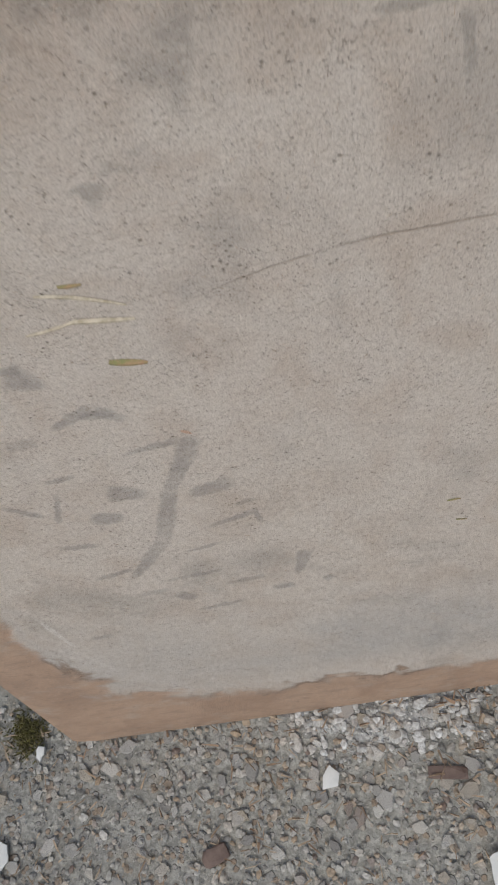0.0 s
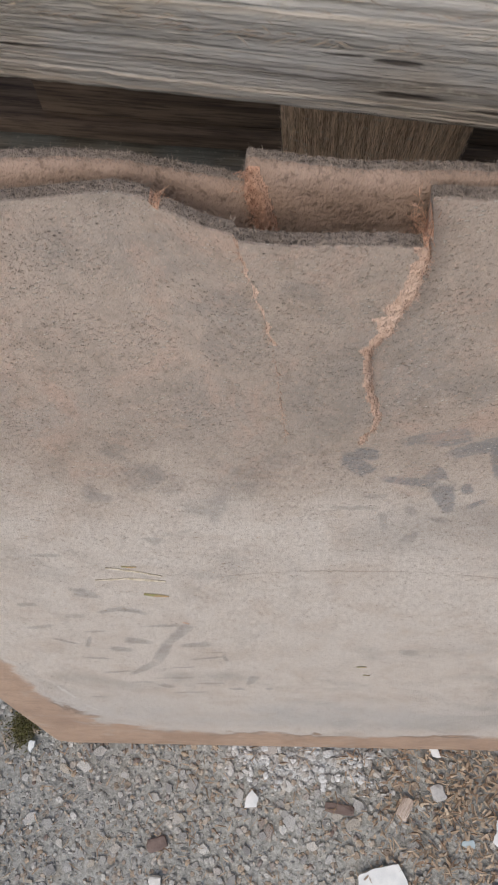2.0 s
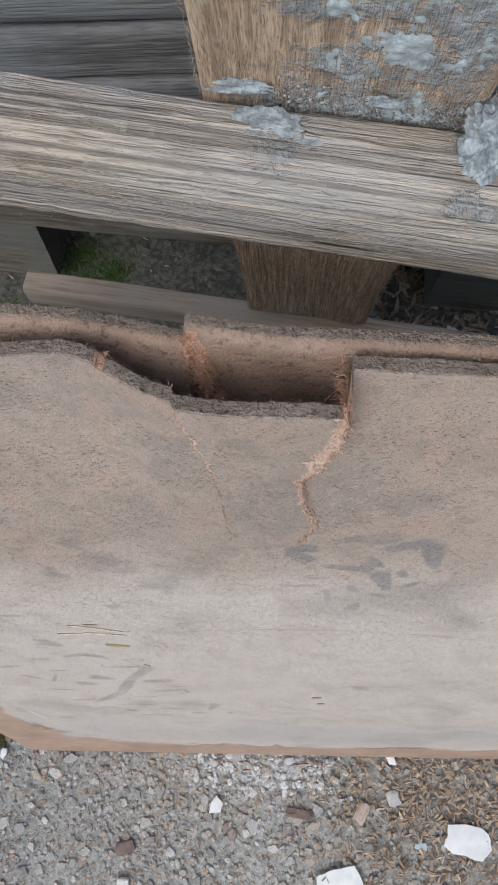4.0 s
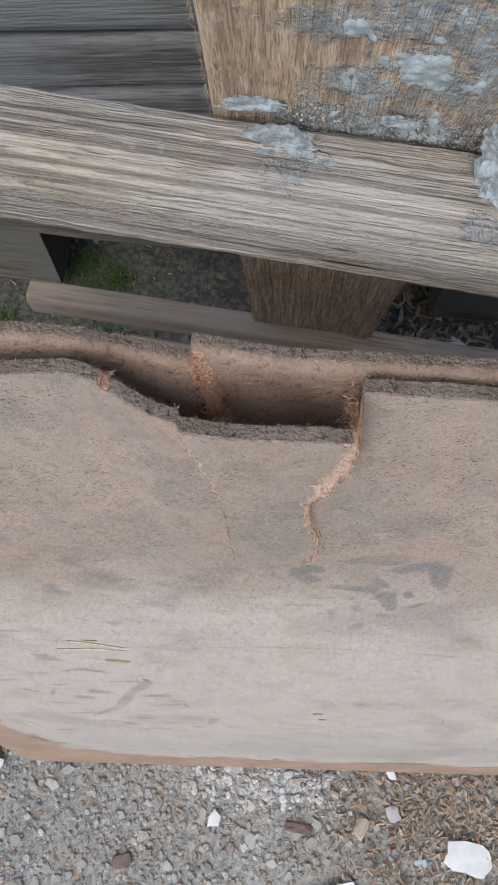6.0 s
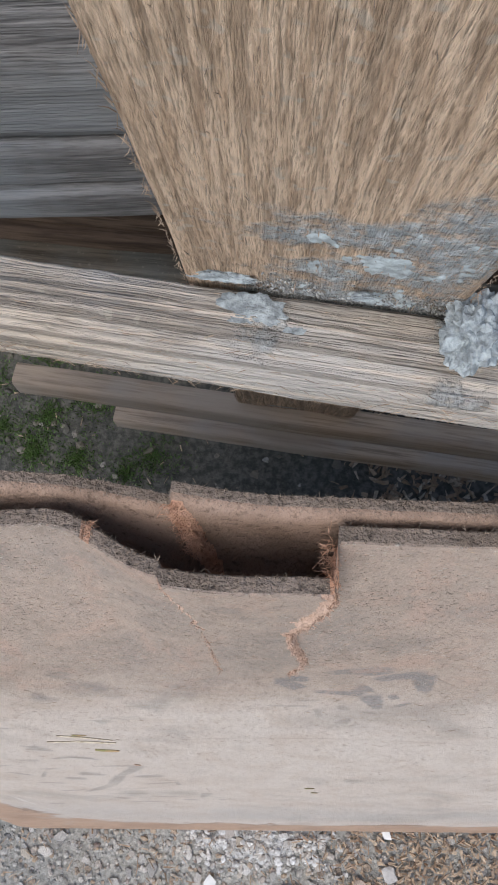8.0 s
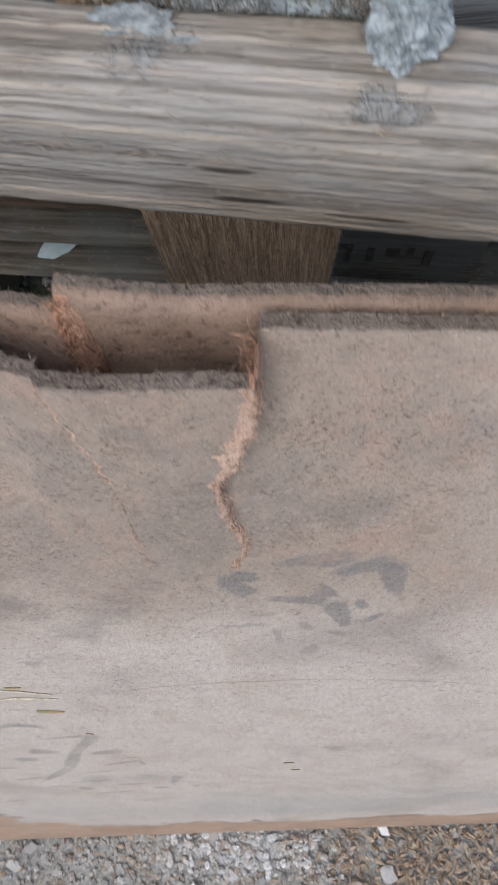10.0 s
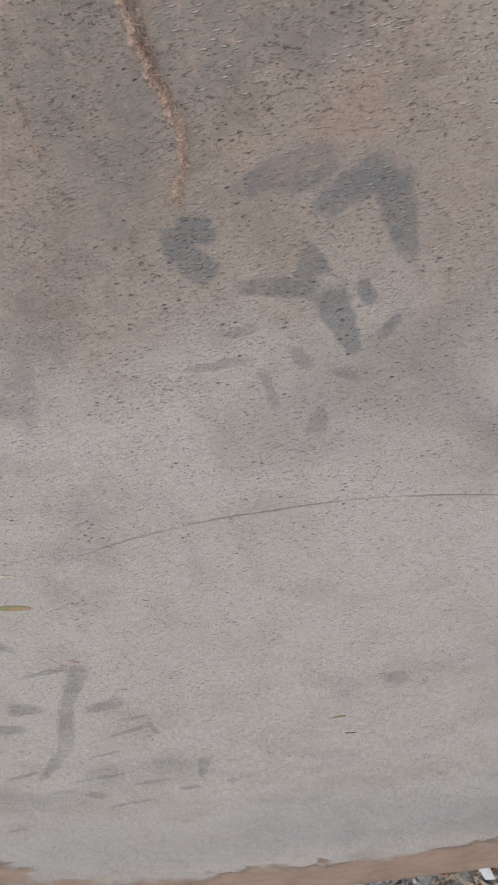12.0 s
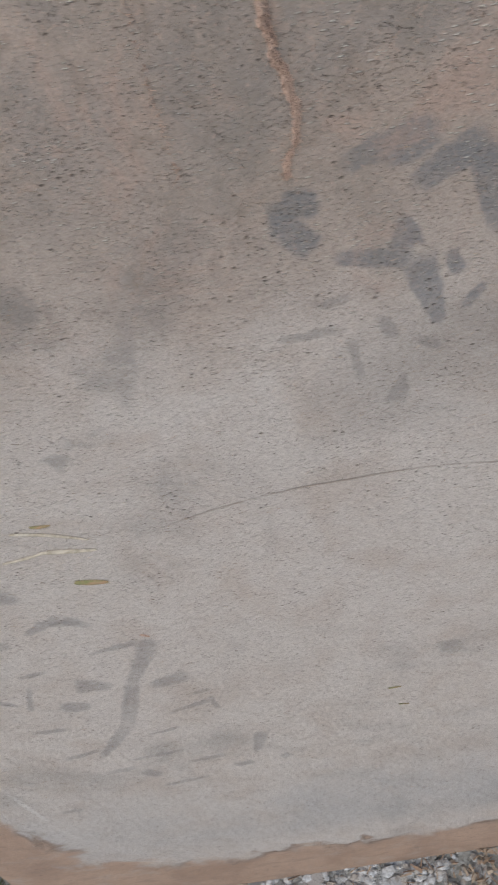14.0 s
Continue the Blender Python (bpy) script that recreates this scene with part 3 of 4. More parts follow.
def plank(length, wide, thick, seed, step=0.012, rough=0.0006, ridge=0.0, round_=0.0025):
    """A timber along x from 0, centred on y and z: rounded arrises, uneven faces, ridged grain."""
    ring = []
    hw, ht = wide / 2, thick / 2
    n = max(6, int(wide / 0.004)), max(4, int(thick / 0.004))
    for i in range(n[0]):
        ring.append((-hw + round_ + (wide - 2 * round_) * i / (n[0] - 1), -ht))
    ring.append((hw - 0.3 * round_, -ht + 0.3 * round_))
    for i in range(n[1]):
        ring.append((hw, -ht + round_ + (thick - 2 * round_) * i / (n[1] - 1)))
    ring.append((hw - 0.3 * round_, ht - 0.3 * round_))
    for i in range(n[0]):
        ring.append((hw - round_ - (wide - 2 * round_) * i / (n[0] - 1), ht))
    ring.append((-hw + 0.3 * round_, ht - 0.3 * round_))
    for i in range(n[1]):
        ring.append((-hw, ht - round_ - (thick - 2 * round_) * i / (n[1] - 1)))
    ring.append((-hw + 0.3 * round_, -ht + 0.3 * round_))
    k, m = len(ring), max(2, int(length / step) + 1)
    verts = []
    for j in range(m):
        x = length * j / (m - 1)
        for y, z in ring:
            r = math.hypot(y, z) or 1
            d = rough * nz(x * 30 + seed, y * 90, z * 90) + ridge * nz(x * 3 + seed * 2, y * 420, z * 420) + 2 * rough * nz(x * 7, seed, 3)
            verts.append((x, y + d * y / r, z + d * z / r))
    faces = [(j * k + i, j * k + (i + 1) % k, (j + 1) * k + (i + 1) % k, (j + 1) * k + i) for j in range(m - 1) for i in range(k)]
    faces.append(tuple(reversed(range(k))))
    faces.append(tuple(range((m - 1) * k, m * k)))
    return verts, faces


def fibres(n, place, length, width, seed):
    """Small tapering threads: place(rng) gives a point and a direction."""
    rng = random.Random(seed)
    verts, faces = [], []
    for _ in range(n):
        p, d = place(rng)
        p, d = Vector(p), Vector(d).normalized()
        side = d.cross(Vector((rng.uniform(-1, 1), rng.uniform(-1, 1), rng.uniform(-1, 1)))).normalized()
        up = d.cross(side)
        ln, w = length * rng.uniform(0.4, 1.3), width * rng.uniform(0.6, 1.3)
        bend = up * ln * rng.uniform(-0.3, 0.3)
        b = len(verts)
        for s, q in ((0, w), (0.5, w * 0.8)):
            c = p + d * ln * s + bend * s * s
            verts += [c + side * q, c - side * q * 0.5 + up * q * 0.8, c - side * q * 0.5 - up * q * 0.8]
        verts.append(p + d * ln + bend)
        faces += [(b, b + 1, b + 4, b + 3), (b + 1, b + 2, b + 5, b + 4), (b + 2, b, b + 3, b + 5), (b + 3, b + 4, b + 6), (b + 4, b + 5, b + 6), (b + 5, b + 3, b + 6)]
    return verts, faces


# ---- ground ----
xs = sorted({round(-0.6 + 0.012 * i, 4) for i in range(101)} | {-3000.0, -300.0, -30.0, -4.0, -1.2, 1.2, 4.0, 30.0, 300.0, 3000.0})
ys = sorted({round(-0.4 + 0.012 * i, 4) for i in range(118)} | {-3000.0, -300.0, -30.0, -4.0, -1.0, 1.8, 4.0, 30.0, 300.0, 3000.0})
verts = [(x, y, -0.0015 + (0.0012 * nz(x, y, 0, 14) + 0.0006 * nz(x, y, 2, 55) if abs(x) < 1 and abs(y) < 1.5 else 0)) for y in ys for x in xs]
faces = [(j * len(xs) + i, j * len(xs) + i + 1, (j + 1) * len(xs) + i + 1, (j + 1) * len(xs) + i) for j in range(len(ys) - 1) for i in range(len(xs) - 1)]
ground = tagged(mesh_ob("ground", verts, faces, GROUND, smooth=True), "worn gritty concrete yard with exposed stones", "ground", kind="structure")


def pebbles(name, n, area, sizes, mat, seed, flat=0.6, sink=0.35, keep=None):
    rng = random.Random(seed)
    bm = bmesh.new()
    bmesh.ops.create_icosphere(bm, subdivisions=1, radius=1)
    base = [v.co.copy() for v in bm.verts]
    tri = [tuple(v.index for v in f.verts) for f in bm.faces]
    bm.free()
    verts, faces = [], []
    for _ in range(n):
        x, y = rng.uniform(area[0], area[1]), rng.uniform(area[2], area[3])
        if keep and rng.random() > keep(x, y):
            continue
        s = sizes[0] + (sizes[1] - sizes[0]) * rng.random() ** 2.6
        sx, sy, sz = s * rng.uniform(0.7, 1.3), s * rng.uniform(0.6, 1.0), s * flat * rng.uniform(0.6, 1.2)
        turn = Euler((rng.uniform(-0.4, 0.4), rng.uniform(-0.4, 0.4), rng.uniform(0, 6.3))).to_matrix()
        b = len(verts)
        for c in base:
            k = rng.uniform(0.72, 1.12)
            p = turn @ Vector((c.x * sx * k, c.y * sy * k, c.z * sz * k))
            verts.append((x + p.x, y + p.y, p.z + sz * (1 - 2 * sink)))
        faces += [tuple(b + i for i in t) for t in tri]
    return mesh_ob(name, verts, faces, mat)


tagged(pebbles("grit", 11000, (-0.32, 0.36, -0.10, 0.13), (0.0006, 0.0034), GRIT, 5, 0.42, 0.72, keep=lambda x, y: 1 - 0.75 * ease(0.0, 0.5, 1 - math.hypot((x - 0.042) / 0.048, (y - 0.094) / 0.018))), "grey and brown grit set in the concrete", "gravel", kind="stuff")
# a thin dark sheet added over the concrete to paint in the shade there
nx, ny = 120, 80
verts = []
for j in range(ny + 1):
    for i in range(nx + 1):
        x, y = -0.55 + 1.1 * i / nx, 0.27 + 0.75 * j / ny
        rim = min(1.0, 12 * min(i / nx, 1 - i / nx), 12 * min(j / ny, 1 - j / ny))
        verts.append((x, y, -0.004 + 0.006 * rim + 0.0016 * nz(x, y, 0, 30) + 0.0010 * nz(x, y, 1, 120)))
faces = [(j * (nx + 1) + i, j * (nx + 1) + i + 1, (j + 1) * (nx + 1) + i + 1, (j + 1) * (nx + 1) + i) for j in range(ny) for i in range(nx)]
tagged(mesh_ob("soil", verts, faces, SHADE_SHEET, smooth=True), "thin dark sheet painting damp and shade onto the concrete", "soil", kind="stuff")
# stones on that sheet, coloured darker for the same shade
tagged(pebbles("grit_behind", 8000, (-0.45, 0.45, 0.28, 0.95), (0.0010, 0.006), SHADEGRIT, 6, 0.5, 0.2), "small damp stones darkened for the shade behind the panel", "gravel", kind="stuff")
DIRT = stone_mat("mortar_dirt", [(0.0, (0.10, 0.10, 0.098)), (0.5, (0.24, 0.25, 0.25)), (0.85, (0.36, 0.38, 0.38)), (1.0, (0.62, 0.62, 0.60))])
LIME = stone_mat("white_mortar_crumbs", [(0.0, (0.50, 0.50, 0.49)), (0.5, (0.74, 0.75, 0.75)), (1.0, (0.46, 0.42, 0.37))])
tagged(pebbles("mortar_crumbs", 1500, (-0.015, 0.135, 0.070, 0.112), (0.0010, 0.0045), LIME, 7, 0.5, 0.5,
               keep=lambda x, y: ease(0.068, 0.085, y + 0.01 * nz(x, y, 0, 40)) * (1 - ease(0.07, 0.13, x)) * (0.25 + 0.75 * ease(-0.1, 0.25, nz(x, y, 3, 55)))), "pale crumbled mortar spilled on the concrete", "mortar crumbs", kind="stuff")


def scattered(n, area, length, width, mat, seed, name, label, category, keep=None):
    def put(rng):
        while True:
            x, y = rng.uniform(area[0], area[1]), rng.uniform(area[2], area[3])
            if not keep or rng.random() < keep(x, y):
                break
        a = rng.uniform(0, 6.3)
        return (x, y, 0.0016 + 0.0018 * rng.random()), (math.cos(a), math.sin(a), rng.uniform(-0.12, 0.2))
    return tagged(mesh_ob(name, *fibres(n, put, length, width, seed), mat), label, category, kind="stuff")


scattered(2100, (-0.30, 0.34, -0.09, 0.115), 0.0085, 0.0006, STRAW, 41, "straw_bits", "short straw and splinter bits on the concrete", "straw", keep=lambda x, y: 0.25 + 0.75 * ease(0.03, 0.16, x))
scattered(1400, (0.07, 0.34, -0.04, 0.118), 0.0060, 0.0013, STRAW, 42, "sawdust_chips", "brown wood chips beside the panel foot", "wood chips", keep=lambda x, y: ease(0.07, 0.15, x) * ease(-0.04, 0.07, y))
scattered(500, (-0.42, 0.42, 0.25, 0.75), 0.0075, 0.0006, STRAW, 43, "straw_behind", "scattered straw bits behind the panel", "straw")
BARK = stone_mat("damp_wood_bits", [(0.0, (0.22, 0.145, 0.095)), (0.5, (0.36, 0.26, 0.175)), (1.0, (0.50, 0.45, 0.38))])
scattered(2600, (0.10, 0.42, 0.34, 0.60), 0.012, 0.0022, BARK, 46, "bark_bits", "damp brown wood bits on the ground behind the panel", "wood chips", keep=lambda x, y: ease(0.10, 0.17, x))
moss = [(-0.205, 0.475), (-0.150, 0.440), (-0.105, 0.455), (-0.160, 0.405), (-0.120, 0.400), (-0.075, 0.385), (-0.19, 0.43), (-0.05, 0.40), (-0.13, 0.53), (-0.152, 0.505), (-0.105, 0.515), (-0.128, 0.51)]


def moss_blade(rng):
    c = rng.choice(moss)
    a, r = rng.uniform(0, 6.3), abs(rng.gauss(0, 0.015))
    return (c[0] + r * math.cos(a), c[1] + r * math.sin(a), 0.0), (rng.uniform(-0.8, 0.8), rng.uniform(-0.8, 0.8), 1)


tagged(mesh_ob("moss", *fibres(12000, moss_blade, 0.006, 0.0007, 44), MOSS), "tufts of bright green moss in the concrete", "moss", kind="stuff")

OLDMOSS = stone_mat("yellowed_moss", [(0.0, (0.16, 0.13, 0.05)), (0.5, (0.24, 0.23, 0.07)), (1.0, (0.09, 0.075, 0.04))])


def dry_moss_blade(rng):
    a, r = rng.uniform(0, 6.3), abs(rng.gauss(0, 0.007))
    return (-0.174 + r * math.cos(a), 0.111 + r * math.sin(a), 0.0), (rng.uniform(-0.8, 0.8), rng.uniform(-0.8, 0.8), 0.8)


tagged(mesh_ob("dry_moss", *fibres(1200, dry_moss_blade, 0.0035, 0.0005, 45), OLDMOSS), "small yellowed moss tuft beside the panel foot", "moss", kind="stuff")

# ---- the broken fibreboard panel ----
PANEL_W, GROOVE_D = 0.60, 0.048
CRACK_R = [(0.4184, 0.0794), (0.4325, 0.0848), (0.4440, 0.0822), (0.4583, 0.0812), (0.4660, 0.0820), (0.4725, 0.0861), (0.4890, 0.0913), (0.4995, 0.0927), (0.520, 0.0925)]
TORN_WIDE = [(0.419, 0.0010), (0.436, 0.0014), (0.462, 0.0018), (0.478, 0.0050), (0.492, 0.0042), (0.506, 0.0022)]
CRACK_L = [(0.4600, 0.0594), (0.4650, 0.0583), (0.4780, 0.0567), (0.4900, 0.0550), (0.5025, 0.0531), (0.520, 0.0522)]


TOP = [(-0.15, 0.5030), (0.0, 0.5062), (0.026, 0.5072), (0.036, 0.5062), (0.075, 0.5066), (0.099, 0.5037), (0.120, 0.5012), (0.46, 0.4605)]
BACK_LOW = [(-0.15, 0.5045), (0.0, 0.5085), (0.012, 0.5085), (0.025, 0.5072), (0.043, 0.5034), (0.056, 0.5015)]
BACK_HIGH = [(0.053, 0.5085), (0.061, 0.5078), (0.081, 0.5050), (0.100, 0.5040), (0.118, 0.5020), (0.46, 0.4610)]


def top_of(x):
    """Height of the panel's upper edge along its face, at world x."""
    return along(TOP, x) + 0.0004 * nz(x, 5, 0, 160) + 0.0003 * nz(x, 9, 0, 420)


def crack_r(v):
    return along(CRACK_R, v) + 0.0009 * nz(v, 1, 0, 240) + 0.0005 * nz(v, 3, 0, 600)


def crack_l(v):
    return along(CRACK_L, v) + 0.0008 * nz(v, 7, 0, 240) + 0.0004 * nz(v, 2, 0, 600)


def bend(x, v):
    """How far the warped panel's upper part leans back from the plane of the rest."""
    return (0.0045 + 0.0045 * (1 - ease(0.030, 0.075, x))) * ease(0.425, 0.515, v)


def bulge(x, v):
    """How far the face stands out of its plane: the broken lip is pushed forward, the rest leans back."""
    rise = ease(0.395, 0.52, v) ** 1.8 * 0.0125
    if rise <= 0 or x < 0.02:
        return -bend(x, v)
    r, l = crack_r(v), crack_l(v)
    right = 1 - ease(r - 0.0005, r + 0.0005, x)
    snap = 0.16 * ease(0.462, 0.480, v)
    left = (1 - snap) * ease(0.024 + (0.52 - v) * 0.12, l, x) + snap * ease(l - 0.0004, l + 0.0006, x)
    return rise * right * left - bend(x, v)


def torn_here(x, v):
    if v < 0.419:
        return False
    r, l = crack_r(v), crack_l(v)
    width = along(TORN_WIDE, v) * (1 + 0.55 * nz(x * 0.4, v, 40, 420))
    if r - width - 0.0002 < x < r + 0.0004:
        return True
    return v > 0.468 and abs(x - l - 0.0002) < 0.00034 + 0.0006 * nz(v, 50, 0, 300)


def spread(lo, hi, fine_lo, fine_hi, coarse, fine):
    out, p = [], lo
    while p < hi - 1e-9:
        out.append(p)
        p += fine if fine_lo <= p < fine_hi else coarse
        if out[-1] < fine_lo < p:
            p = fine_lo
    return out + [hi]


def back_height(x):
    """The back lip stands higher beyond a torn step."""
    step = ease(0.0535, 0.0555, x)
    return along(BACK_LOW, x) * (1 - step) + along(BACK_HIGH, x) * step + 0.0005 * nz(x, 31, 0, 160) + 0.0004 * nz(x, 31, 0, 500)


BACK_STEPS = [0.15, 0.35, 0.46] + [0.5 + 0.025 * i for i in range(21)]


def raw_step(x, v):
    """How much of the torn band, which slants down across the groove's back wall, lies at (x, v)."""
    middle = 0.0553 + (0.506 - v) * 0.14 + 0.0010 * nz(v, 60, 0, 200)
    half = 0.0025 + 0.0009 * nz(v, 66, x * 0.3, 420)
    return 1 - ease(half * 0.6, half * 1.15, abs(x - middle))


def lip_drop(x):
    """How far the broken lip's edge lies below the sound edge."""
    gone = 1 - ease(0.0915, 0.0925, x)
    return gone * (0.0010 * ease(0.0345, 0.0358, x) + 0.0020 * ease(0.040, 0.068, x)) + 0.0004 * gone * ease(0.036, 0.045, x) * nz(x, 17, 0, 330)


def panel_section(x, fr):
    """One cross-section of the panel: (depth, height, slot) all the way round."""
    top = top_of(x)
    lip = top - lip_drop(x)
    thick = max(0.0108, 0.0146 - 0.031 * max(0.0, x))
    pts = []
    for k in fr:
        v = k * lip
        d = -bulge(x, v) + (0.0007 * nz(x, v, 70, 700) - 0.0002 if torn_here(x, v) else 0) + 0.00018 * nz(x, v, 0, 60) + 0.00008 * nz(x, v, 4, 300)
        d += 0.0012 * (1 - ease(0.0, 0.008, v)) + 0.0010 * (1 - ease(0.0, 0.010, x - FOOT_X))
        pts.append((d, v, 1 if torn_here(x, v) else 0))
    out = bulge(x, lip)
    wall = 0.0046
    pts[-1] = (-out + 0.0005, lip, 2)
    for a in (0.12, 0.5, 0.9):
        pts.append((-out + wall * a, lip + 0.0003 * nz(x, a, 8, 900), 2))
    for a in (0.0, 0.25, 0.5, 0.75):
        v = lip - 0.0006 - GROOVE_D * a
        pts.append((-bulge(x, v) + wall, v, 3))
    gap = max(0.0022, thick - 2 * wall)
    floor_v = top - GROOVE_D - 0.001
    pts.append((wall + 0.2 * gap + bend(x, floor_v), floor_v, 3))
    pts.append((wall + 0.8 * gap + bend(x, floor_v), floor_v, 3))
    bt = back_height(x)
    step = ease(0.0535, 0.0555, x)
    rnd = 0.0024
    for a in BACK_STEPS:
        v = floor_v + (bt - rnd - floor_v) * a
        bow = 0.0034 * step * (1 - ease(0.085, 0.12, x)) * math.sin(math.pi * min(1, a * 1.05))
        raw = raw_step(x, v)
        proud = (0.0016 + 0.0010 * nz(x, v, 22, 420) + 0.0006 * nz(x, v, 25, 900)) * raw
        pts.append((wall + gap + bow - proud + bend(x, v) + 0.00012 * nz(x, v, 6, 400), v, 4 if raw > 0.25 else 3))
    for a in (25, 50, 72):
        q = radians(a)
        pts.append((wall + gap + bend(x, bt) + rnd * (1 - math.cos(q)), bt - rnd + rnd * math.sin(q), 3 if a < 60 else 2))
    for a in (0.55, 0.75, 0.95):
        pts.append((wall + gap + bend(x, bt) + wall * a, bt + 0.0004 * nz(x, a, 12, 900), 2))
    for v in (bt - 0.0006, 0.48, 0.455, 0.3):
        pts.append((wall + gap + wall + bend(x, v), v, 0))
    pts.append((wall + gap + wall, 0.0045, 2))
    pts.append((wall + gap + wall - 0.002, 0.0035, 2))
    return pts


cols = spread(FOOT_X, FOOT_X + PANEL_W, 0.018, 0.104, 0.006, 0.0004)
frac = spread(0.0, 1.0, 0.79, 1.0, 0.012, 0.0009)
verts, faces, slots = [], [], []
sections = [panel_section(x, frac) for x in cols]
k = len(sections[0])
for x, sec in zip(cols, sections):
    verts += [(x - FOOT_X, d, v) for d, v, _ in sec]
for j in range(len(cols) - 1):
    for i in range(k):
        n = (i + 1) % k
        faces.append((j * k + i, (j + 1) * k + i, (j + 1) * k + n, j * k + n))
        slots.append(sections[j][i][2])
        x = cols[j]
        ragged = 0.0010 * nz(sections[j][i][1], 60, 0, 300)
        if 0.0345 + ragged < x < 0.0368 and len(frac) - 2 <= i < len(frac) + 3:
            slots[-1] = 4
        if 0.0900 + ragged < x < 0.0928 + ragged and len(frac) - 1 <= i < len(frac) + 6:
            slots[-1] = 4
faces += [tuple(range(k)), tuple(reversed(range((len(cols) - 1) * k, len(cols) * k)))]
slots += [2, 2]
panel = tagged(new("fibreboard_panel"), "stained grey-brown fibreboard panel with cracked grooved edge, leaning on timber", "board")
panel.matrix_world = pose(FOOT_X, FOOT_Y, 0.0005, -LEAN_BACK, 0, 0.2)
board = mesh_ob("board", verts, faces, [SKIN, TORN, SAWN, GROOVE, RAW], panel, slots=slots, smooth=True)
board.data.set_sharp_from_angle(angle=radians(38))


def lip_thread(rng):
    x = rng.uniform(-0.03, 0.16)
    if rng.random() < 0.5:
        t = max(0.0108, 0.0146 - 0.031 * max(0.0, x))
        return (x - FOOT_X, t - 0.0046 + 0.0046 * rng.random() + bend(x, back_height(x)), back_height(x)), (rng.uniform(-1, 1), rng.uniform(-1, 1), rng.uniform(0.1, 0.8))
    lip = top_of(x) - lip_drop(x)
    return (x - FOOT_X, -bulge(x, lip) + 0.0046 * rng.random(), lip), (rng.uniform(-1, 1), rng.uniform(-1, 1), rng.uniform(0.05, 0.6))


def crack_thread(rng):
    v = rng.uniform(0.42, 0.500)
    x = crack_r(v) + rng.uniform(-0.0012, 0.0003) if rng.random() < 0.85 else crack_l(max(v, 0.469))
    return (x - FOOT_X, -bulge(x, v) - 0.0001, v), (rng.uniform(-1, 1), rng.uniform(-1.0, -0.1), rng.uniform(-1, 1))


def step_thread(rng):
    """Tufts of torn fibre: at the slanting band, the sound lip's broken end, and the left lip's torn end."""
    pick = rng.random()
    if pick < 0.26:
        v = 0.503 - rng.random() * 0.012
        return (0.0914 + rng.gauss(0, 0.0011) - FOOT_X, rng.uniform(-0.0060, 0.0085), v), (rng.uniform(-1, 0.2), rng.uniform(-0.8, 0.4), rng.uniform(-0.2, 1))
    if pick < 0.42:
        return (0.0356 + rng.gauss(0, 0.0008) - FOOT_X, rng.uniform(0.007, 0.011), 0.5052 - 0.002 * rng.random()), (rng.uniform(-0.2, 1), rng.uniform(-0.8, 0.2), rng.uniform(-0.2, 0.8))
    v = 0.507 - 0.024 * rng.random()
    x = 0.0553 + (0.506 - v) * 0.14 + rng.gauss(0, 0.0012)
    return (x - FOOT_X, 0.0073 + bend(x, v) + rng.uniform(-0.0008, 0.0008), v), (rng.uniform(-0.8, 1), rng.uniform(-1, 0), rng.uniform(-0.4, 1))


tagged(mesh_ob("edge_fibre", *fibres(3600, lip_thread, 0.0013, 0.00006, 11), FRAY, panel, "frayed brown fibres on the sawn edge"), kind="stuff")
tagged(mesh_ob("torn_fibre", *fibres(900, crack_thread, 0.0018, 0.00009, 12), TORN, panel, "orange frayed fibres along the cracks"), kind="stuff")
tagged(mesh_ob("step_fibre", *fibres(900, step_thread, 0.0024, 0.00010, 13), RAW, panel, "orange torn fibres at the broken lip"), kind="stuff")


def face_thread(rng):
    """Loose pale hairs lying on the face, thickest in its middle band."""
    while True:
        x, v = rng.uniform(-0.12, 0.22), rng.uniform(0.10, 0.50)
        if rng.random() < 0.25 + 0.75 * ease(0.22, 0.34, v) * (0.5 + 0.5 * ease(-0.3, 0.3, nz(x, v, 0, 22))):
            break
    a = rng.gauss(0.2, 0.8)
    return (x - FOOT_X, -bulge(x, v) - 0.00022, v), (math.cos(a), rng.uniform(-0.06, 0.02), math.sin(a))


tagged(mesh_ob("face_fibre", *fibres(2600, face_thread, 0.0020, 0.00006, 14), FUZZ, panel, "loose pale fibres lying on the face"), kind="stuff")

# ---- the leaning timber frame behind it ----
timber = tagged(new("timber_frame"), "leaning weathered timber frame with mortar splashes, front rail and rough post", "wooden frame")
timber.location = (0.083, 0.40, 0.0)
bpy.context.view_layer.update()


def under(ob, m):
    ob.matrix_parent_inverse = timber.matrix_world.inverted()
    ob.matrix_basis = m
    return ob


def aligned(origin, along_x, out_z):
    x = Vector(along_x).normalized()
    z = Vector(out_z)
    z = (z - x * z.dot(x)).normalized()
    y = z.cross(x)
    m = Matrix((x, y, z)).transposed().to_4x4()
    return Matrix.Translation(origin) @ m


def post_face(x, z):
    return 0.4198 - 0.18 * x - 0.25 * z


OUT = Vector((-0.18, -1.0, -0.25)).normalized()
POST_DEEP, POST_WIDE = 0.078, 0.0575
base = Vector((0.0671, post_face(0.0671, 0.022), 0.022)) - OUT * POST_DEEP / 2
post = mesh_ob("post", *plank(0.66, POST_WIDE, POST_DEEP, 3, step=0.008, rough=0.0006, ridge=0.0004, round_=0.0012), POST, timber, "rough sawn tan post splashed with mortar", smooth=True)
under(post, aligned(base, (0.045, -0.2581, 1.0), OUT))
post.data.set_sharp_from_angle(angle=radians(40))


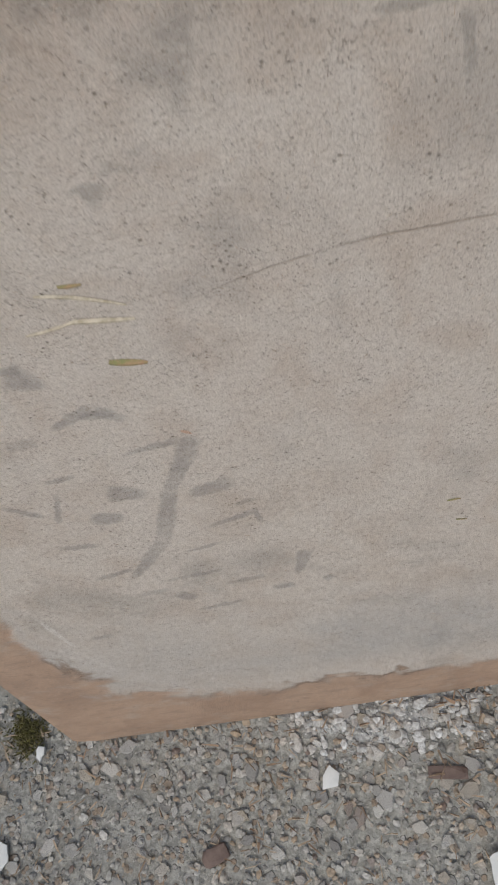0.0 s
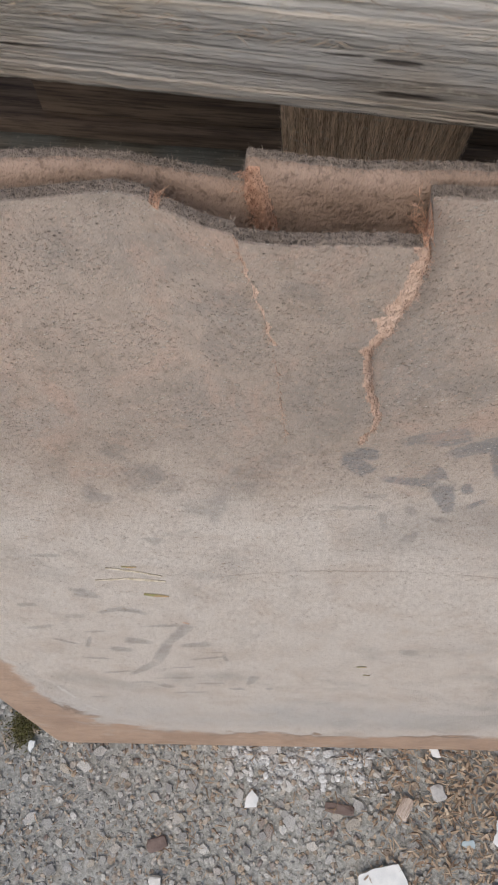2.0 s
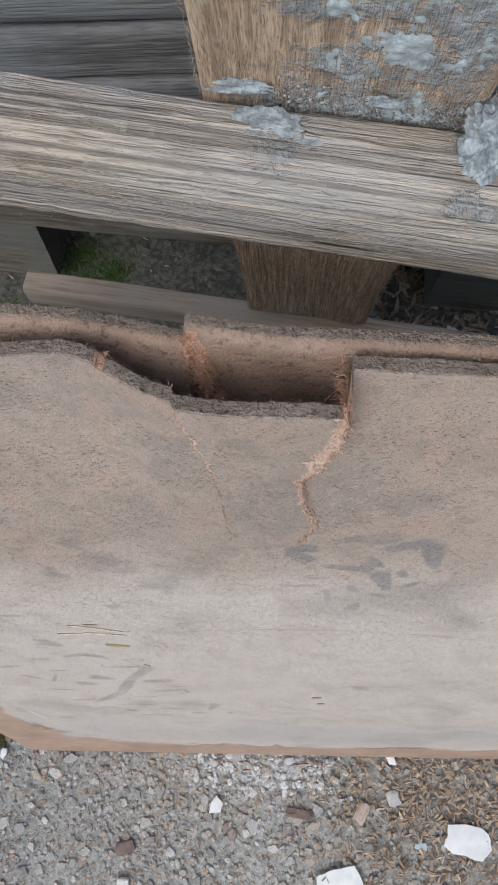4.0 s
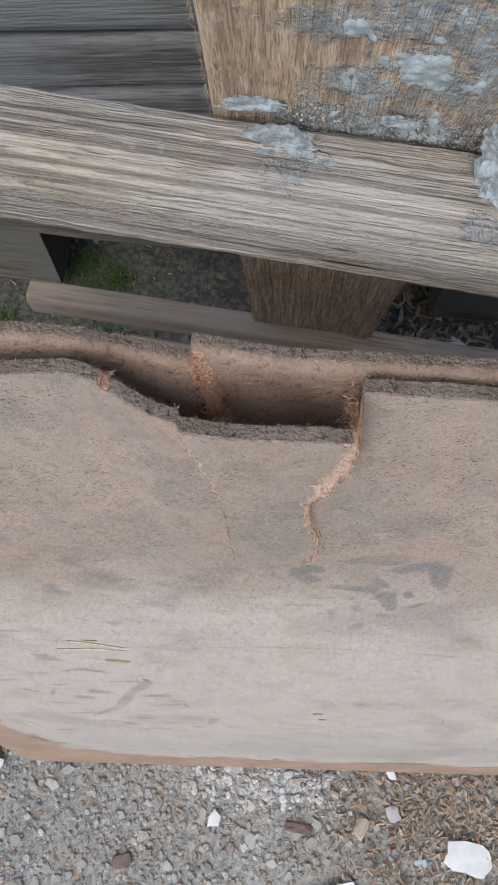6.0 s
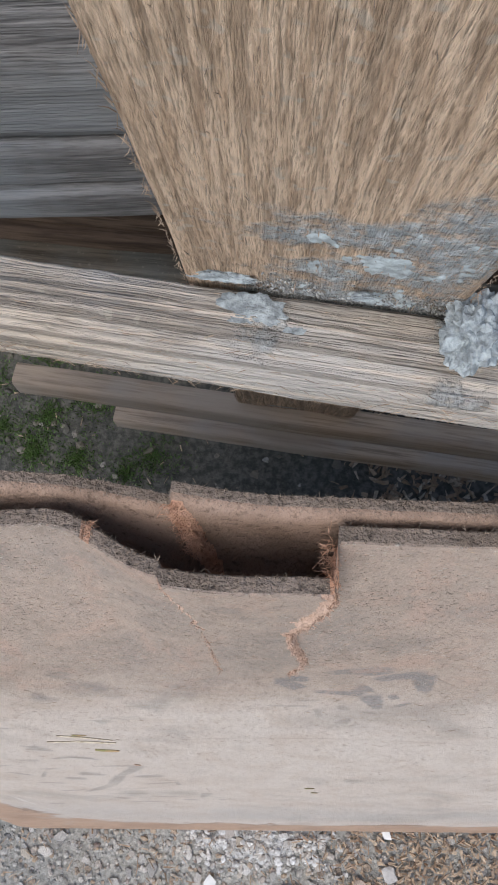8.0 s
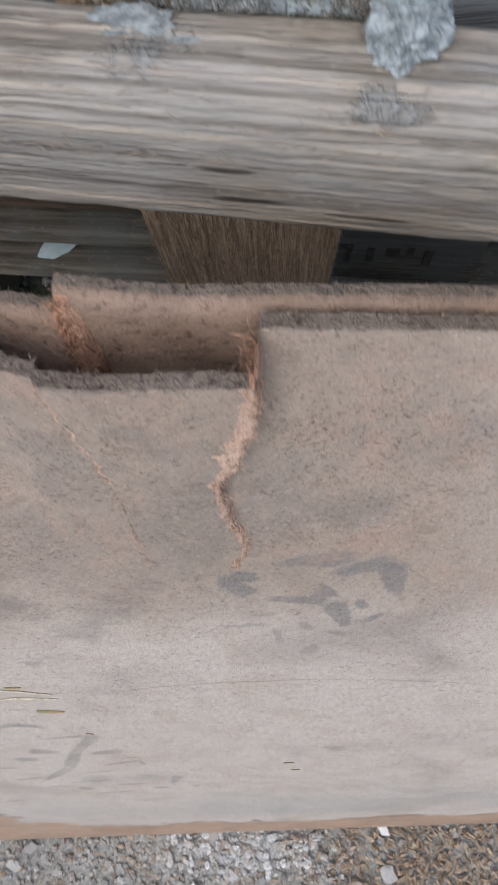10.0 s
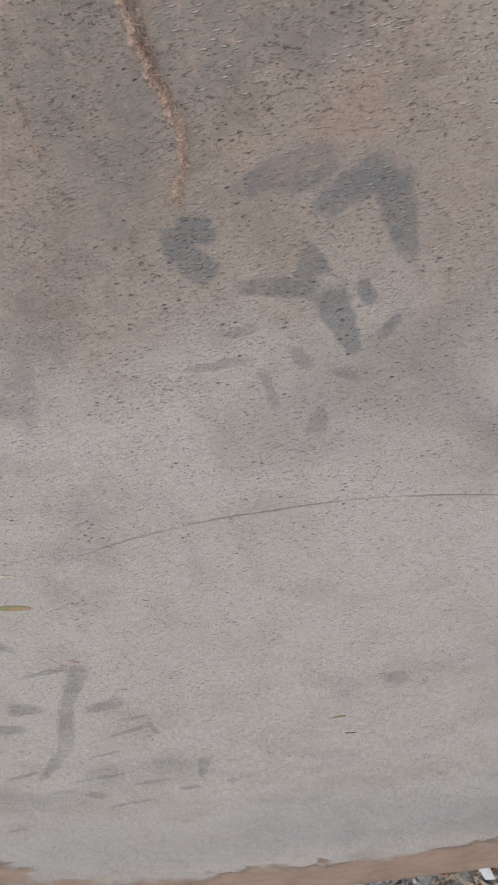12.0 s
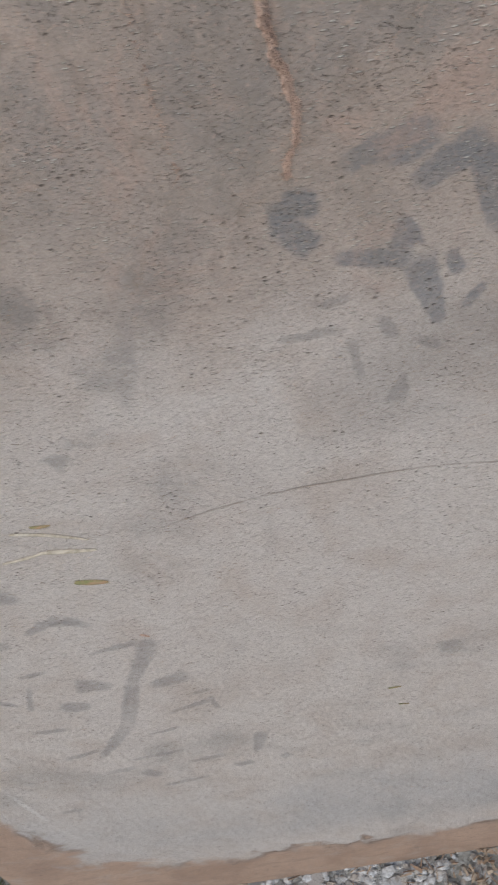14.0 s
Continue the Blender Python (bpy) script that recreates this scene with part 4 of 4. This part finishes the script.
def rail_section():
    corners = [(0.0040, -0.0300), (0.0020, -0.0022), (-0.0090, 0.0), (-0.0148, -0.0022), (-0.0158, -0.0060), (-0.0135, -0.0170), (-0.0080, -0.0290), (0.0026, -0.0588), (0.0060, -0.0612), (0.0145, -0.0602)]
    ring = []
    for a, b in zip(corners, corners[1:] + corners[:1]):
        n = max(1, int(math.dist(a, b) / 0.0007))
        ring += [(a[0] + (b[0] - a[0]) * i / n, a[1] + (b[1] - a[1]) * i / n) for i in range(n)]
    return ring


ring = rail_section()
k = len(ring)
arc = [0.0]
for a, b in zip(ring, ring[1:]):
    arc.append(arc[-1] + math.dist(a, b))
verts, m_n = [], 240
for j in range(m_n):
    x = -0.34 + 0.70 * j / (m_n - 1)
    for i, (y, z) in enumerate(ring):
        a, b = ring[i - 1], ring[(i + 1) % k]
        t = Vector((b[0] - a[0], b[1] - a[1])).normalized()
        s = arc[i] + 0.0012 * nz(x, 0, 21, 6)
        d = 0.0008 * (0.35 - abs(nz(s * 320, x * 3.5, 1))) + 0.0007 * nz(s * 600, x * 14, 2) + 0.0010 * nz(s * 60, x * 9, 3) + 0.0004 * nz(s * 420, x * 150, 4)
        verts.append((x, y + t.y * d, z - t.x * d))
faces = [(j * k + i, (j + 1) * k + i, (j + 1) * k + (i + 1) % k, j * k + (i + 1) % k) for j in range(m_n - 1) for i in range(k)]
faces += [tuple(range(k)), tuple(reversed(range((m_n - 1) * k, m_n * k)))]
rail = mesh_ob("front_rail", verts, faces, RAIL, timber, "weathered grey-tan rail with raised grain", smooth=True)
under(rail, pose(0.085, 0.2722, 0.517, 0, 2.6, -10.2))


def timber_rail(name, x0, x1, y, z, wide, high, mat, label, seed, drop=0.0, turn=(1, -0.18), lean=0.0):
    """A board whose front face is centred at (0, y, z); wide is its depth, high its height."""
    d = Vector((turn[0], turn[1], drop)).normalized()
    o = Vector((x0, y + turn[1] * x0, z + drop * x0))
    ob = mesh_ob(name, *plank((x1 - x0) / d.x, wide, high, seed, rough=0.0005, ridge=0.0003), mat, timber, label, smooth=True)
    ob.data.set_sharp_from_angle(angle=radians(40))
    y_ax = Vector((-turn[1], 1, 0)).normalized()
    z_ax = Vector((0, -lean, 1))
    under(ob, aligned(o + y_ax * wide / 2, d, z_ax))
    return ob


timber_rail("lower_rail", -0.067, 0.36, 0.3395, 0.2840, 0.0125, 0.0165, BATTEN, "pale planed batten", 4)
timber_rail("foot_rail", -0.040, 0.36, 0.3600, 0.180, 0.0125, 0.0150, BATTEN, "pale planed batten", 5)
timber_rail("back_board", -0.45, 0.40, 0.4060, 0.459, 0.022, 0.117, GREYWOOD, "dark grey weathered board", 6, turn=(1, -0.03), lean=0.12)
timber_rail("back_board", -0.45, 0.40, 0.4110, 0.3845, 0.022, 0.028, GREYWOOD, "dark grey weathered board", 7, turn=(1, -0.03), lean=0.12)
timber_rail("back_board", -0.45, 0.40, 0.4090, 0.3585, 0.022, 0.021, GREYWOOD, "dark grey weathered board", 9, turn=(1, -0.03), lean=0.12)


def post_thread(rng):
    """Raised sawn fibres on the post's front face and front arrises."""
    a, w = rng.uniform(0.22, 0.64), rng.uniform(-1, 1)
    edge = rng.random() < 0.18
    if edge:
        w = rng.choice((-1, 1))
    return (a, w * POST_WIDE / 2 * 0.99, POST_DEEP / 2 - 0.0002), (rng.choice((-1, 1)) * rng.uniform(0.8, 1), (0.22 * w if edge else rng.uniform(-0.2, 0.2)), rng.uniform(0.0, 0.14))


tagged(under(mesh_ob("post_splinter", *fibres(4200, post_thread, 0.0034, 0.00010, 51), FUZZ, timber, "raised pale sawing fibres"), post.matrix_basis), kind="stuff")


def rail_thread(rng):
    q = rng.choice(ring[8:95])
    return (rng.uniform(-0.14, 0.10), q[0], q[1]), (rng.choice((-1, 1)), rng.uniform(-0.5, -0.02), rng.uniform(-0.3, 0.3))


tagged(under(mesh_ob("rail_splinter", *fibres(1500, rail_thread, 0.0038, 0.00010, 52), FUZZ, timber, "raised pale grain fibres"), rail.matrix_basis), kind="stuff")


def lump(name, size, seed, at, turn=(0, 0, 0)):
    bm = bmesh.new()
    bmesh.ops.create_icosphere(bm, subdivisions=5, radius=1)
    for v in bm.verts:
        c = v.co.copy()
        k = 1 + 0.5 * nz(c.x + seed, c.y, c.z, 1.5) + 0.36 * nz(c.x, c.y + seed, c.z, 3.6) + 0.16 * nz(c.x, c.y, c.z + seed, 8) + 0.06 * nz(c.x, c.y + 3, c.z + seed, 18)
        v.co = Vector((c.x * size[0] * k, c.y * size[1] * k, c.z * size[2] * k))
    ob = part(name, bm, MORTAR, timber, "crumbly grey mortar lump")
    under(ob, pose(*at, *turn))
    return ob


lump("mortar_lump", (0.0066, 0.0030, 0.0005), 1, (0.0750, 0.2715, 0.5166), (0, 0, -12))
lump("mortar_lump", (0.0056, 0.0012, 0.0011), 2, (0.0672, 0.2790, 0.5188), (0, 0, -10))
lump("mortar_lump", (0.0036, 0.0020, 0.0004), 3, (0.0825, 0.2650, 0.5162), (0, 0, 20))
lump("mortar_lump", (0.0060, 0.0075, 0.0060), 4, (0.1195, 0.2640, 0.5190), (10, 0, -15))
lump("mortar_lump", (0.0050, 0.0010, 0.0022), 5, (0.0700, 0.2768, 0.5215), (15, 0, -10))
lump("mortar_lump", (0.0030, 0.0008, 0.0016), 6, (0.0980, 0.2700, 0.5230), (15, 0, -10))



def splash_depth(a, w):
    best = max(1 - math.hypot((a - p) / ra, (w - q) / rw) for p, q, ra, rw in SPLASHES)
    return best + 1.05 * nz(a * 0.35, w, 4, 130) + 0.50 * nz(a * 0.4, w, 8, 420) + 0.40 * nz(a * 0.5, w, 3, 900) - 0.55 - 0.5 * ease(0.004, 0.018, w)


na, nw = 154, 112
verts, faces = [], []
deep = {}
for j in range(na + 1):
    for i in range(nw + 1):
        a, w = 0.492 + 0.0005 * j, -0.0282 + 0.0005 * i
        d = splash_depth(a, w)
        deep[len(verts)] = d
        lift = -0.0006 + 0.0007 * ease(-0.25, 0.70, d) + 0.00026 * nz(a * 0.6, w, 2, 520) + 0.00030 * nz(a * 0.6, w, 6, 1100)
        verts.append((a, w, POST_DEEP / 2 + lift))
for j in range(na):
    for i in range(nw):
        q = (j * (nw + 1) + i, j * (nw + 1) + i + 1, (j + 1) * (nw + 1) + i + 1, (j + 1) * (nw + 1) + i)
        if max(deep[v] for v in q) > -0.35:
            faces.append(tuple(reversed(q)))
kept = sorted({v for f in faces for v in f})
order = {v: n for n, v in enumerate(kept)}
under(mesh_ob("mortar_splash", [verts[v] for v in kept], [tuple(order[v] for v in f) for f in faces], SPLASH, timber, "pale bluish mortar splash on the post", smooth=True), post.matrix_basis)


def clinging(n, seed):
    """Small grains of mortar and dirt stuck to the post just above the rail."""
    rng = random.Random(seed)
    bm = bmesh.new()
    bmesh.ops.create_icosphere(bm, subdivisions=1, radius=1)
    base_co, tri = [v.co.copy() for v in bm.verts], [tuple(v.index for v in f.verts) for f in bm.faces]
    bm.free()
    out, fs = [], []
    for _ in range(n):
        a, w = 0.499 + abs(rng.gauss(0, 0.008)), rng.uniform(-0.027, 0.012)
        r = rng.uniform(0.00014, 0.00042)
        b = len(out)
        out += [(a + c.x * r * rng.uniform(0.6, 1.2), w + c.y * r * rng.uniform(0.6, 1.2), POST_DEEP / 2 + c.z * r * 0.8) for c in base_co]
        fs += [tuple(b + i for i in t) for t in tri]
    return out, fs


tagged(under(mesh_ob("mortar_grain", *clinging(2600, 61), DIRT, timber, "grains of mortar and dirt clinging to the post"), post.matrix_basis), kind="stuff")

# ---- the old pallet on the ground behind ----
pallet = tagged(new("pallet"), "old grey wooden pallet lying on the concrete behind the frame", "pallet")
pallet.location = (0.0, 0.56, 0.0)
bpy.context.view_layer.update()


def slat(x0, x1, y, z, wide, high, mat, seed, drop=-0.1, label=""):
    d = Vector((1, -0.09, drop)).normalized()
    ob = mesh_ob("slat", *plank((x1 - x0) / d.x, wide, high, seed, rough=0.0007), mat, pallet, label, smooth=True)
    ob.data.set_sharp_from_angle(angle=radians(40))
    ob.matrix_parent_inverse = pallet.matrix_world.inverted()
    ob.matrix_basis = aligned(Vector((x0, y - 0.09 * x0 + wide / 2, z + drop * x0)), d, (0, 0, 1))
    return ob


FLUSH = 0.487
slat(-0.42, 0.45, FLUSH, 0.108, 0.30, 0.016, PALLET, 21)
slat(-0.42, 0.11, FLUSH, 0.153, 0.30, 0.016, PALLET, 22)
slat(-0.42, 0.45, FLUSH + 0.004, 0.188, 0.30, 0.015, BROWN, 23, label="reddish brown damp slat")
slat(-0.115, 0.45, FLUSH + 0.010, 0.245, 0.018, 0.098, BROWN, 24, label="dark brown board stood on edge")


def block(x0, x1, z0, z1, seed, label=""):
    ob = mesh_ob("block", *plank(x1 - x0, 0.080, z1 - z0, seed, rough=0.0008), PALLET, pallet, label, smooth=True)
    ob.data.set_sharp_from_angle(angle=radians(40))
    ob.matrix_parent_inverse = pallet.matrix_world.inverted()
    d = Vector((1, -0.09, -0.1)).normalized()
    ob.matrix_basis = aligned(Vector((x0, FLUSH + 0.003 - 0.09 * x0 + 0.04, (z0 + z1) / 2 - 0.1 * x0)), d, (0, 0, 1))
    return ob


block(-0.235, -0.138, 0.004, 0.0995, 25)
block(0.185, 0.30, 0.015, 0.0995, 26)
block(-0.33, -0.182, 0.1165, 0.1445, 27)
block(-0.30, -0.165, 0.1960, 0.290, 28)
stamped = block(0.124, 0.235, 0.1165, 0.1795, 29, "pallet block with a dark stamp")
INK = plain("stamp_ink", (0.035, 0.03, 0.028), (0.08, 0.065, 0.055), 300, 0.8)
for x, z, w, h in ((0.016, 0.008, 0.010, 0.005), (0.0185, -0.001, 0.004, 0.018), (0.034, 0.0, 0.005, 0.014), (0.049, 0.004, 0.009, 0.008), (0.061, 0.006, 0.005, 0.008), (0.074, 0.0, 0.006, 0.016)):
    bm = bmesh.new()
    bmesh.ops.create_cube(bm, size=1, matrix=Matrix.Translation((x, -0.0405, z)) @ Matrix.Diagonal((w, 0.0016, h, 1)))
    part("stamp_mark", bm, INK, stamped)

# ---- loose bits ----
def flake(name, at, rx, ry, thick, seed, mat, label, turn=0, tilt=(0, 0), corners=9):
    rng = random.Random(seed)
    ring = []
    for i in range(corners):
        a = 2 * math.pi * (i + rng.uniform(-0.3, 0.3)) / corners
        k = rng.uniform(0.55, 1.12)
        ring.append((rx * k * math.cos(a), ry * k * math.sin(a)))
    fine = []
    for a, b in zip(ring, ring[1:] + ring[:1]):
        for i in range(4):
            t = i / 4
            fine.append((a[0] + (b[0] - a[0]) * t + rng.uniform(-1, 1) * rx * 0.02, a[1] + (b[1] - a[1]) * t + rng.uniform(-1, 1) * ry * 0.02))
    n = len(fine)
    verts = [(x, y, 0) for x, y in fine] + [(x, y, thick) for x, y in fine] + [(x * 0.6, y * 0.6, thick * 1.25) for x, y in fine] + [(0, 0, thick * 1.3)]
    faces = [tuple(reversed(range(n)))]
    for r in (0, 1):
        faces += [(r * n + i, r * n + (i + 1) % n, (r + 1) * n + (i + 1) % n, (r + 1) * n + i) for i in range(n)]
    faces += [(2 * n + i, 2 * n + (i + 1) % n, 3 * n) for i in range(n)]
    ob = mesh_ob(name, verts, faces, mat, smooth=True)
    ob.data.set_sharp_from_angle(angle=radians(35))
    ob.matrix_world = pose(*at, tilt[0], tilt[1], turn)
    return tagged(ob, label, "paint flake", "paint flakes on the ground")


W = "curled white paint flake lying on the gritty concrete"
flake("paint_flake", (0.005, 0.066, 0.0025), 0.0085, 0.0062, 0.0012, 31, PAINT, W, 30, (0, 4), 5)
flake("paint_flake", (-0.1645, 0.0985, 0.002), 0.0035, 0.0045, 0.0016, 32, PAINT, W, 0, (0, 0), 7)
flake("paint_flake", (-0.200, 0.046, 0.002), 0.017, 0.016, 0.0012, 33, PAINT, W, 20, (0, 3), 8)
flake("paint_flake", (0.094, 0.010, 0.002), 0.024, 0.019, 0.0012, 34, PAINT, W, 10, (2, 0), 9)
flake("paint_flake", (0.189, 0.0445, 0.0036), 0.0195, 0.0135, 0.0012, 35, PAINT, W, -12, (0, 5), 11)
flake("paint_flake", (0.137, 0.1005, 0.002), 0.0050, 0.0035, 0.0012, 36, PAINT, W, -35, (0, 0), 5)
flake("paint_flake", (0.157, 0.041, 0.002), 0.0070, 0.0035, 0.0010, 37, BLUEPAINT, "pale blue paint flake on the gritty concrete", 0, (0, 0), 6)
flake("paint_flake", (0.202, 0.444, 0.0035), 0.010, 0.016, 0.0012, 38, PAINT, W, 10, (0, 0), 7)
flake("paint_flake", (0.075, 0.440, 0.0035), 0.020, 0.010, 0.0012, 39, BLUEPAINT, "pale blue paint flake on the gritty concrete", 0, (0, 0), 6)
flake("paint_flake", (-0.074, 0.509, 0.1238), 0.016, 0.011, 0.0010, 40, BLUEPAINT, "pale blue paint flake on a pallet slat", 5, (6, 0), 8)


def clipping(at_x, at_v, length, turn, mat, label, seed, width=0.0007, category="grass clipping"):
    """A dry blade lying on the panel's face."""
    rng = random.Random(seed)
    n, verts, faces = 9, [], []
    for i in range(n + 1):
        s = i / n
        w = width * (0.35 + 0.65 * math.sin(math.pi * min(1, 0.15 + 0.8 * s)))
        bend = 0.08 * length * math.sin(2.2 * s + seed)
        verts += [(length * (s - 0.5), -0.0002, bend + w), (length * (s - 0.5), -0.0002 - 0.5 * w, bend), (length * (s - 0.5), -0.0002, bend - w), (length * (s - 0.5), 0.0001, bend)]
    for i in range(n):
        for k in range(4):
            faces.append((i * 4 + k, i * 4 + (k + 1) % 4, i * 4 + 4 + (k + 1) % 4, i * 4 + 4 + k))
    faces += [(3, 2, 1, 0), (n * 4, n * 4 + 1, n * 4 + 2, n * 4 + 3)]
    ob = tagged(mesh_ob("grass_clipping", verts, faces, mat), label, category, "grass clippings on the panel")
    ob.matrix_world = pose(FOOT_X, FOOT_Y, 0.0005, -LEAN_BACK, 0, 0.2) @ pose(at_x - FOOT_X, -0.0001, at_v, 0, turn, 0)
    return ob


STRAWY = plain("dry_grass_blade", (0.64, 0.57, 0.46), (0.40, 0.34, 0.25), 500, 0.7)
GREENISH = plain("green_grass_blade", (0.22, 0.23, 0.09), (0.42, 0.27, 0.16), 420, 0.7)
D = "dry straw-coloured grass clipping stuck to the stained panel"
G = "half-green grass clipping stuck to the stained panel"
clipping(-0.0095, 0.3262, 0.0230, 18, STRAWY, D, 1, 0.0007)
clipping(-0.0065, 0.3190, 0.0170, 2, STRAWY, D, 2, 0.0010)
clipping(-0.0200, 0.3205, 0.0150, -12, STRAWY, D, 3, 0.0006)
clipping(-0.0100, 0.3325, 0.0060, 10, GREENISH, G, 4, 0.0007)
clipping(-0.0051, 0.3025, 0.0105, 24, GREENISH, G, 5, 0.0014)
clipping(0.0825, 0.2025, 0.0050, 6, GREENISH, G, 6, 0.0006)
clipping(0.0850, 0.1880, 0.0040, 4, GREENISH, G, 8, 0.0004)
clipping(0.0015, 0.2680, 0.0035, 35, TORN, "tiny orange fibre crumb stuck to the panel", 7, 0.0007, "crumb")


def chip(name, at, size, turn, mat, label, category, seed):
    bm = bmesh.new()
    bmesh.ops.create_icosphere(bm, subdivisions=2, radius=1)
    for v in bm.verts:
        c = v.co
        k = 1 + 0.5 * nz(c.x + seed, c.y, c.z, 1.3)
        v.co = Vector((max(-0.75, min(0.75, c.x * k)) * size[0], max(-0.7, min(0.7, c.y * k)) * size[1], max(-0.6, min(0.6, c.z * k)) * size[2]))
    me = bpy.data.meshes.new(name)
    bm.to_mesh(me)
    bm.free()
    me.materials.append(mat)
    ob = tagged(new(name, me), label, category)
    ob.matrix_world = pose(*at, 0, 0, turn)
    return ob


REDSTONE = plain("red_brown_stone", (0.20, 0.145, 0.125), (0.14, 0.10, 0.088), 200, 0.8)
WHITESTONE = plain("white_quartz", (0.72, 0.71, 0.68), (0.58, 0.56, 0.52), 200, 0.5)
GREYSTONE = plain("pale_grey_stone", (0.50, 0.49, 0.48), (0.38, 0.37, 0.36), 260, 0.7)
CHIPWOOD = wood("grey_wood_chip", (0.60, 0.51, 0.44), (0.44, 0.35, 0.29), (60, 500, 500))
chip("brown_stone", (-0.064, 0.034, 0.0015), (0.010, 0.0065, 0.003), 20, REDSTONE, "flat red-brown stone chip set in the concrete", "stone", 3)
chip("brown_stone", (0.068, 0.061, 0.0004), (0.014, 0.0048, 0.0022), -8, REDSTONE, "flat red-brown stone chip set in the concrete", "stone", 5)
chip("wood_chip", (0.114, 0.063, 0.0022), (0.0105, 0.0062, 0.003), 62, CHIPWOOD, "greyish wood chip lying on the gritty concrete", "wood chip", 7)
chip("white_pebble", (-0.064, 0.010, 0.002), (0.006, 0.005, 0.005), 0, WHITESTONE, "small white pebble set in the gritty concrete", "pebble", 9)
chip("white_pebble", (-0.193, 0.037, 0.002), (0.004, 0.004, 0.004), 0, WHITESTONE, "small white pebble set in the gritty concrete", "pebble", 11)
chip("grey_pebble", (0.138, 0.074, 0.002), (0.0065, 0.008, 0.005), 15, GREYSTONE, "pale grey pebble set in the gritty concrete", "pebble", 13)

# ---- stones of the concrete that can be told apart ----
m, nt, bs = tree("set_stone")
info = node(nt, "ShaderNodeObjectInfo")
r = node(nt, "ShaderNodeValToRGB")
el = r.color_ramp.elements
while len(el) < 6:
    el.new(0.5)
for e, (p, c) in zip(el, [(0.0, (0.30, 0.29, 0.28)), (0.3, (0.46, 0.45, 0.43)), (0.5, (0.58, 0.57, 0.55)), (0.7, (0.48, 0.42, 0.34)), (0.88, (0.70, 0.69, 0.66)), (1.0, (0.32, 0.26, 0.225))]):
    e.position, e.color = p, (*c, 1)
link(nt, info.outputs["Random"], r.inputs[0])
grain = noisy(nt, coords(nt), 600, 4, 0.65)
link(nt, blend(nt, span(nt, grain, 0.40, 0.68, 0, 0.35), r.outputs[0], (0.22, 0.21, 0.195)), bs.inputs["Base Color"])
bs.inputs["Roughness"].default_value = 0.8
bump(nt, bs, grain, 0.0006, 0.8)
shapes = []
for q in range(8):
    bm = bmesh.new()
    bmesh.ops.create_icosphere(bm, subdivisions=1, radius=1)
    for v in bm.verts:
        c = v.co
        v.co = c * (1 + 0.45 * nz(c.x + 7 * q, c.y, c.z, 1.2))
        v.co.z = max(-0.5, min(0.42, v.co.z))
    me = bpy.data.meshes.new("stone")
    bm.to_mesh(me)
    bm.free()
    me.materials.append(m)
    shapes.append(me)
rng = random.Random(77)
for _ in range(280):
    x, y = rng.uniform(-0.26, 0.27), rng.uniform(-0.05, 0.105)
    size = 0.0024 + 0.0036 * rng.random() ** 1.8
    ob = new("stone", rng.choice(shapes))
    ob.parent = ground
    ob.matrix_basis = pose(x, y, -0.0006, rng.uniform(-8, 8), rng.uniform(-8, 8), rng.uniform(0, 360)) @ Matrix.Diagonal((size * rng.uniform(0.8, 1.3), size * rng.uniform(0.6, 0.9), 0.0035 * rng.uniform(0.8, 1.2), 1))
